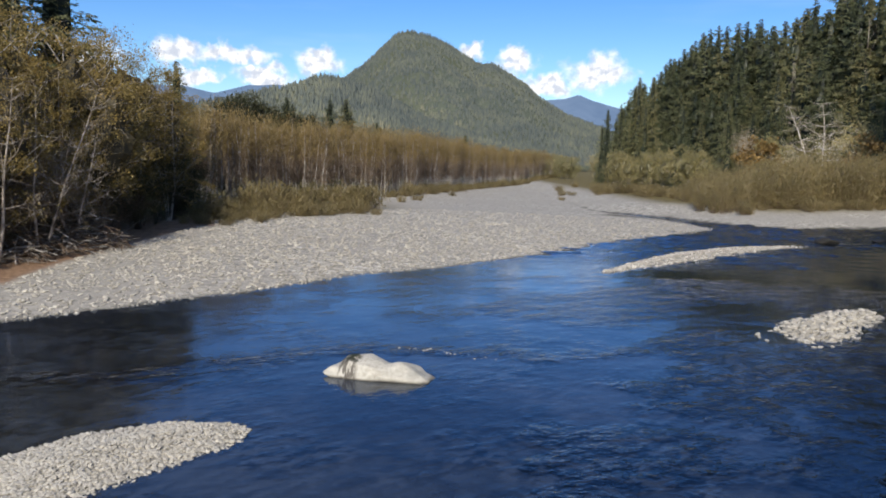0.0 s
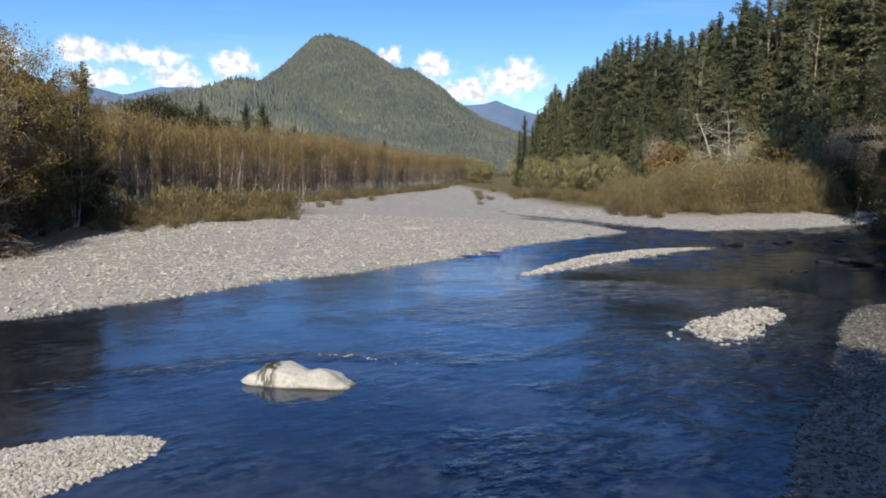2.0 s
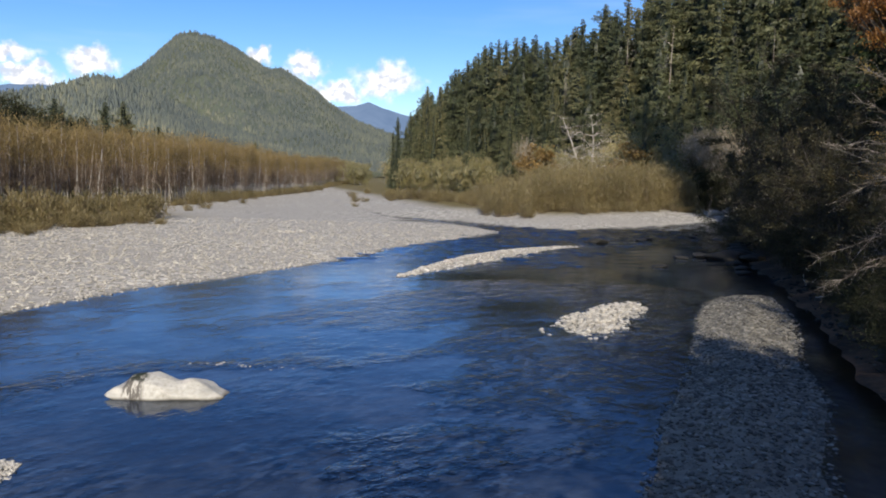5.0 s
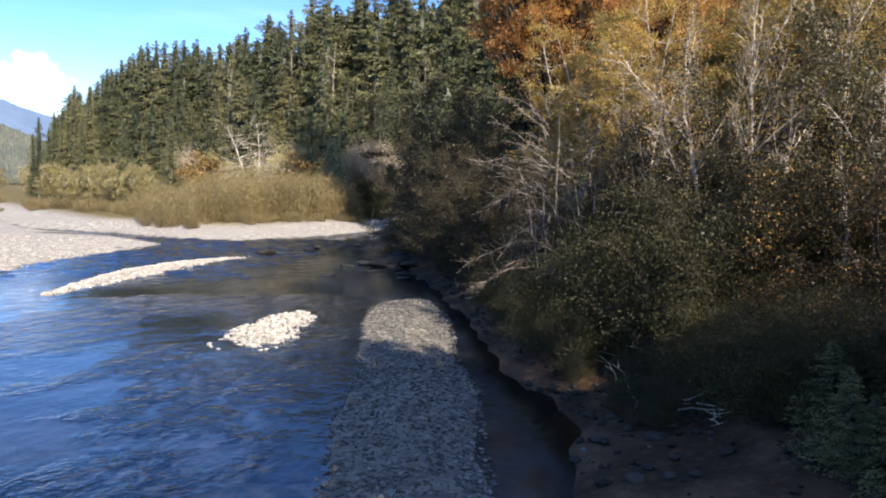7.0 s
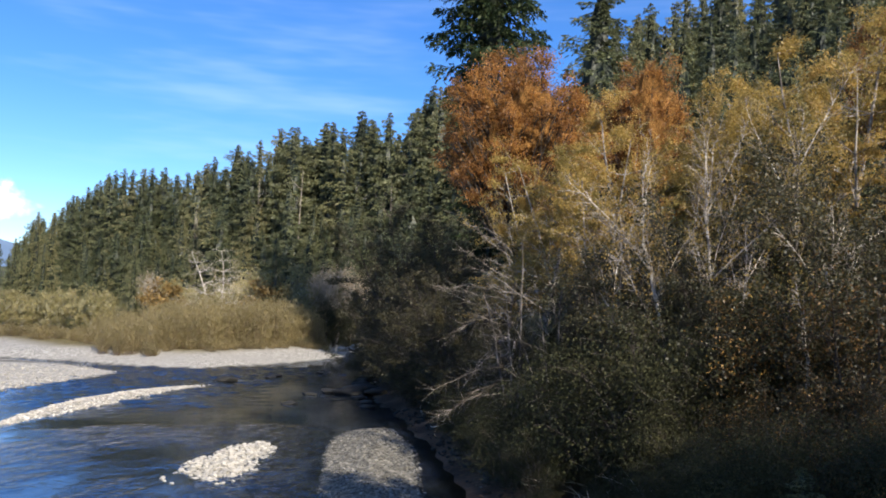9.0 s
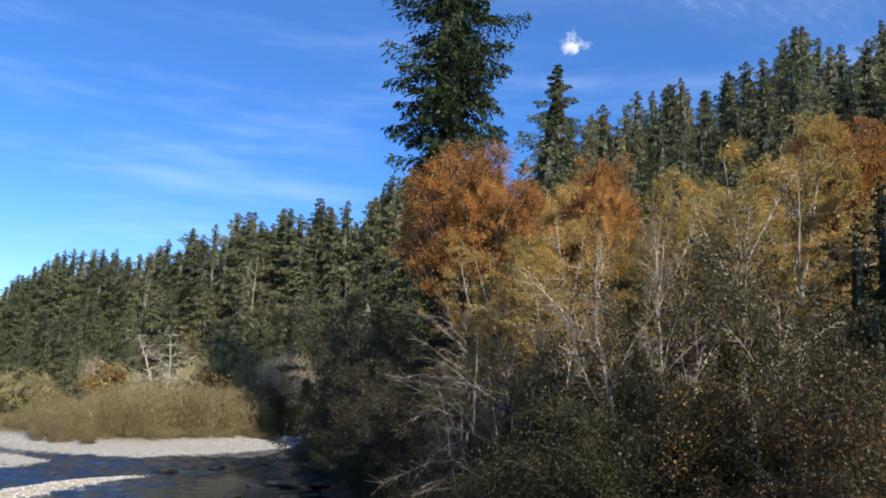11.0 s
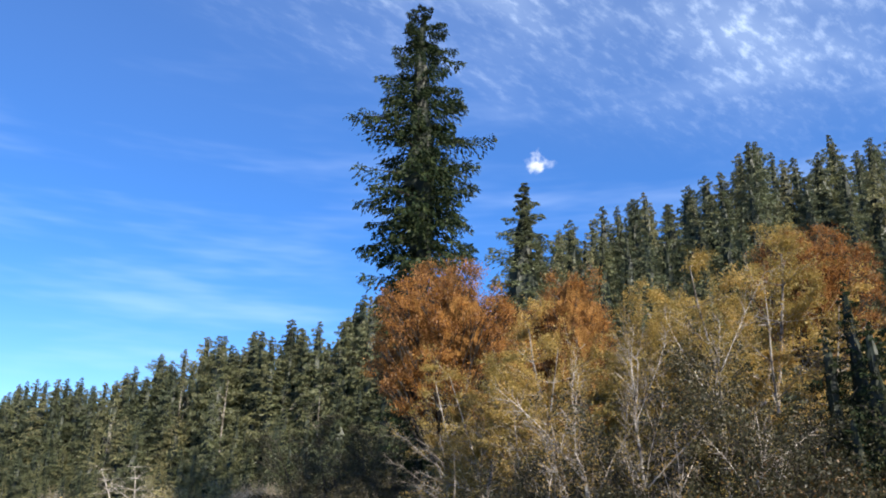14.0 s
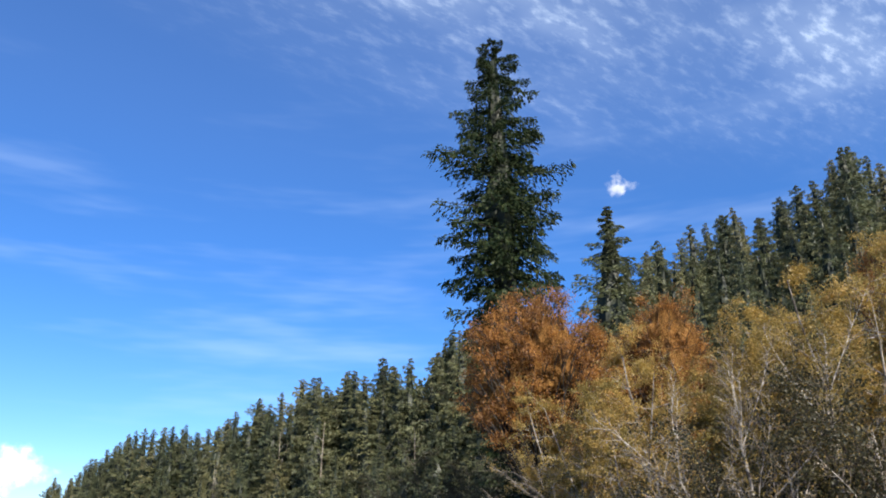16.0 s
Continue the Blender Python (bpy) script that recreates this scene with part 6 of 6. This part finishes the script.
def cobble(x, y, size, k, z=None, kinds=COB):
    o = part("cobble", kinds[k % 6], ground)
    zz = (ground_z(x, y) if z is None else z) + 0.1 * size
    o.matrix_world = Matrix.LocRotScale((x, y, zz), Euler((0.2 * math.sin(k), 0.2 * math.cos(3 * k), 2.4 * k)), (size, size, size))


g = np.random.default_rng(77)
q, _ = in_outline(RIGHT_BAR, 700, 71, 0.1)
for k, (x, y) in enumerate(q[:150]):
    cobble(x, y, g.uniform(0.16, 0.28), k, None, SHADE_COB)
q, _ = in_outline(LEFT_BAR, 300, 72, 0.1)
for k, (x, y) in enumerate(q[:80]):
    cobble(x, y, g.uniform(0.12, 0.2), k)
# small pale stones standing in for the riffle's line of white foam
for k in range(46):
    t = g.uniform()
    cobble(-1.2 + 3.0 * t + g.normal(0, 0.15), 29.8 - 1.5 * t + g.normal(0, 0.12), g.uniform(0.05, 0.16), k, -0.03)
for k in range(24):
    a = g.uniform(0, 6.283)
    cobble(15.0 + 1.6 * math.cos(a), 32.6 + 1.6 * math.sin(a), g.uniform(0.12, 0.3), k, -0.02)

# ---- foot of the right bank: rocks, sticks and litter ----
# dark stones just awash in the near shallows
for k in range(40):
    x, y, s = g.uniform(-0.6, 4.6), g.uniform(15.2, 17.9), g.uniform(0.10, 0.30)
    o = tagged(part("shoal_rock", rocks[k % 4]), "dark stone just awash in the shallows", "rock", "stones awash")
    o.matrix_world = Matrix.LocRotScale((x, y, -0.35 * s), Euler((0, 0, 1.3 * k)), (s, s * 0.8, s * 0.8))

bank_rocks = [boulder_mesh("bank_rock", (0.42, 0.34, 0.20), 15 + k, mat_wet_rock, None, 2) for k in range(4)]
for k in range(70):
    t = g.uniform() ** 1.3
    x, y = np.interp(t, [0, 0.25, 0.5, 1], [14.6, 20.6, 24.8, 41.5]) + g.uniform(-0.3, 2.6), np.interp(t, [0, 0.25, 0.5, 1], [11.5, 18.6, 26.0, 54.0]) + g.normal(0, 0.6)
    o = tagged(part("bank_rock", bank_rocks[k % 4]), "dark rock at the foot of the bank", "rock", "rocks of the right bank")
    s = g.uniform(0.25, 1.0)
    o.matrix_world = Matrix.LocRotScale((x, y, ground_z(x, y) + 0.03), Euler((0, 0, 1.7 * k)), (s, s, s))


def stick(x, y, length, turn, lift, k, label="pale bare branch washed up on the bank"):
    gg = np.random.default_rng(300 + k)
    d = np.array([math.cos(turn), math.sin(turn), lift])
    z = ground_z(x, y)
    p = np.array([x, y, z + 0.08])
    pts = [(tuple(p + d * length * s + gg.normal(0, 0.04 * length, 3) * np.array([1, 1, 0.4])), 0.035 * (1 - 0.8 * s)) for s in np.linspace(0, 1, 7)]
    root = tagged(new("branch"), label, "branch", "washed up branches")
    v, f = tubes([pts], 5)
    part("stem", mesh_from("stem", v, f, mat_log, True), root)
    tw = []
    for j in range(4):
        a = np.array(pts[2 + j][0])
        b = a + np.array([math.cos(turn + gg.normal(0, 0.9)), math.sin(turn + gg.normal(0, 0.9)), gg.uniform(0, 0.5)]) * length * 0.25
        tw.append([(tuple(a), 0.014), (tuple(b), 0.005)])
    v, f = tubes(tw, 3)
    part("branching", mesh_from("branching", v, f, mat_log, True), root)


for k in range(40):
    t = g.uniform()
    x, y = np.interp(t, [0, 0.3, 0.6, 1], [17.0, 20.6, 24.8, 37.0]) + g.uniform(0.2, 4.0), np.interp(t, [0, 0.3, 0.6, 1], [11.0, 17.0, 26.0, 46.0]) + g.normal(0, 0.8)
    stick(x, y, g.uniform(0.7, 2.4), g.uniform(0, 6.28), g.uniform(-0.02, 0.55), k)
for k in range(9):
    t = g.uniform()
    x, y = -25.8 + 1.2 * t + g.normal(0, 0.6), 45.0 + 20.0 * t + g.normal(0, 0.8)
    stick(x, y, g.uniform(1.2, 3.4), g.uniform(-0.6, 2.2), g.uniform(0.1, 0.6), 60 + k, "pale dead branch in the brush under the grove")


# ---- brush pile at the foot of the grove ----
def brush_pile(radius, height, count, seed):
    """A heap of dead branches lying over one another."""
    g = np.random.default_rng(seed)
    root = tagged(new("brush_pile"), "heap of grey brown dead branches below the grove", "brush pile")
    for k, mat in enumerate((mat_twig, mat_grey_bark, mat_alder_bark)):
        lines = []
        for _ in range(count // (1 + k)):
            a, rr = g.uniform(0, 6.283), radius * math.sqrt(g.uniform())
            top = height * (1 - (rr / radius) ** 2) * g.uniform(0.2, 1.0) + 0.1
            p, yaw, L = np.array([rr * math.cos(a), rr * math.sin(a), top]), g.uniform(0, 6.283), g.uniform(0.8, 2.6)
            d = np.array([math.cos(yaw), math.sin(yaw), g.normal(0.05, 0.25)])
            sag = g.uniform(0.05, 0.35)
            lines.append([(tuple(np.maximum(p + d * L * (s - 0.5) - np.array([0, 0, sag * (2 * s - 1) ** 2]), [-99, -99, 0.02])), 0.03 * (1.1 - s) * g.uniform(0.5, 1.2) + 0.006) for s in np.linspace(0, 1, 5)])
        v, f = tubes(lines, 4)
        part("branch_layer", mesh_from("branch_layer", v, f, mat, True), root)
    return root


for k, (a, d, rad, h) in enumerate(((-26.8, 57.5, 3.0, 2.6), (-24.4, 60.0, 2.8, 2.8), (-28.8, 55.0, 2.6, 2.4))):
    s = place(a, d)
    stand(brush_pile(rad, h, 190, 120 + k), s.x, s.y, 1.0, 0.0, None, 1.0, 0.05)
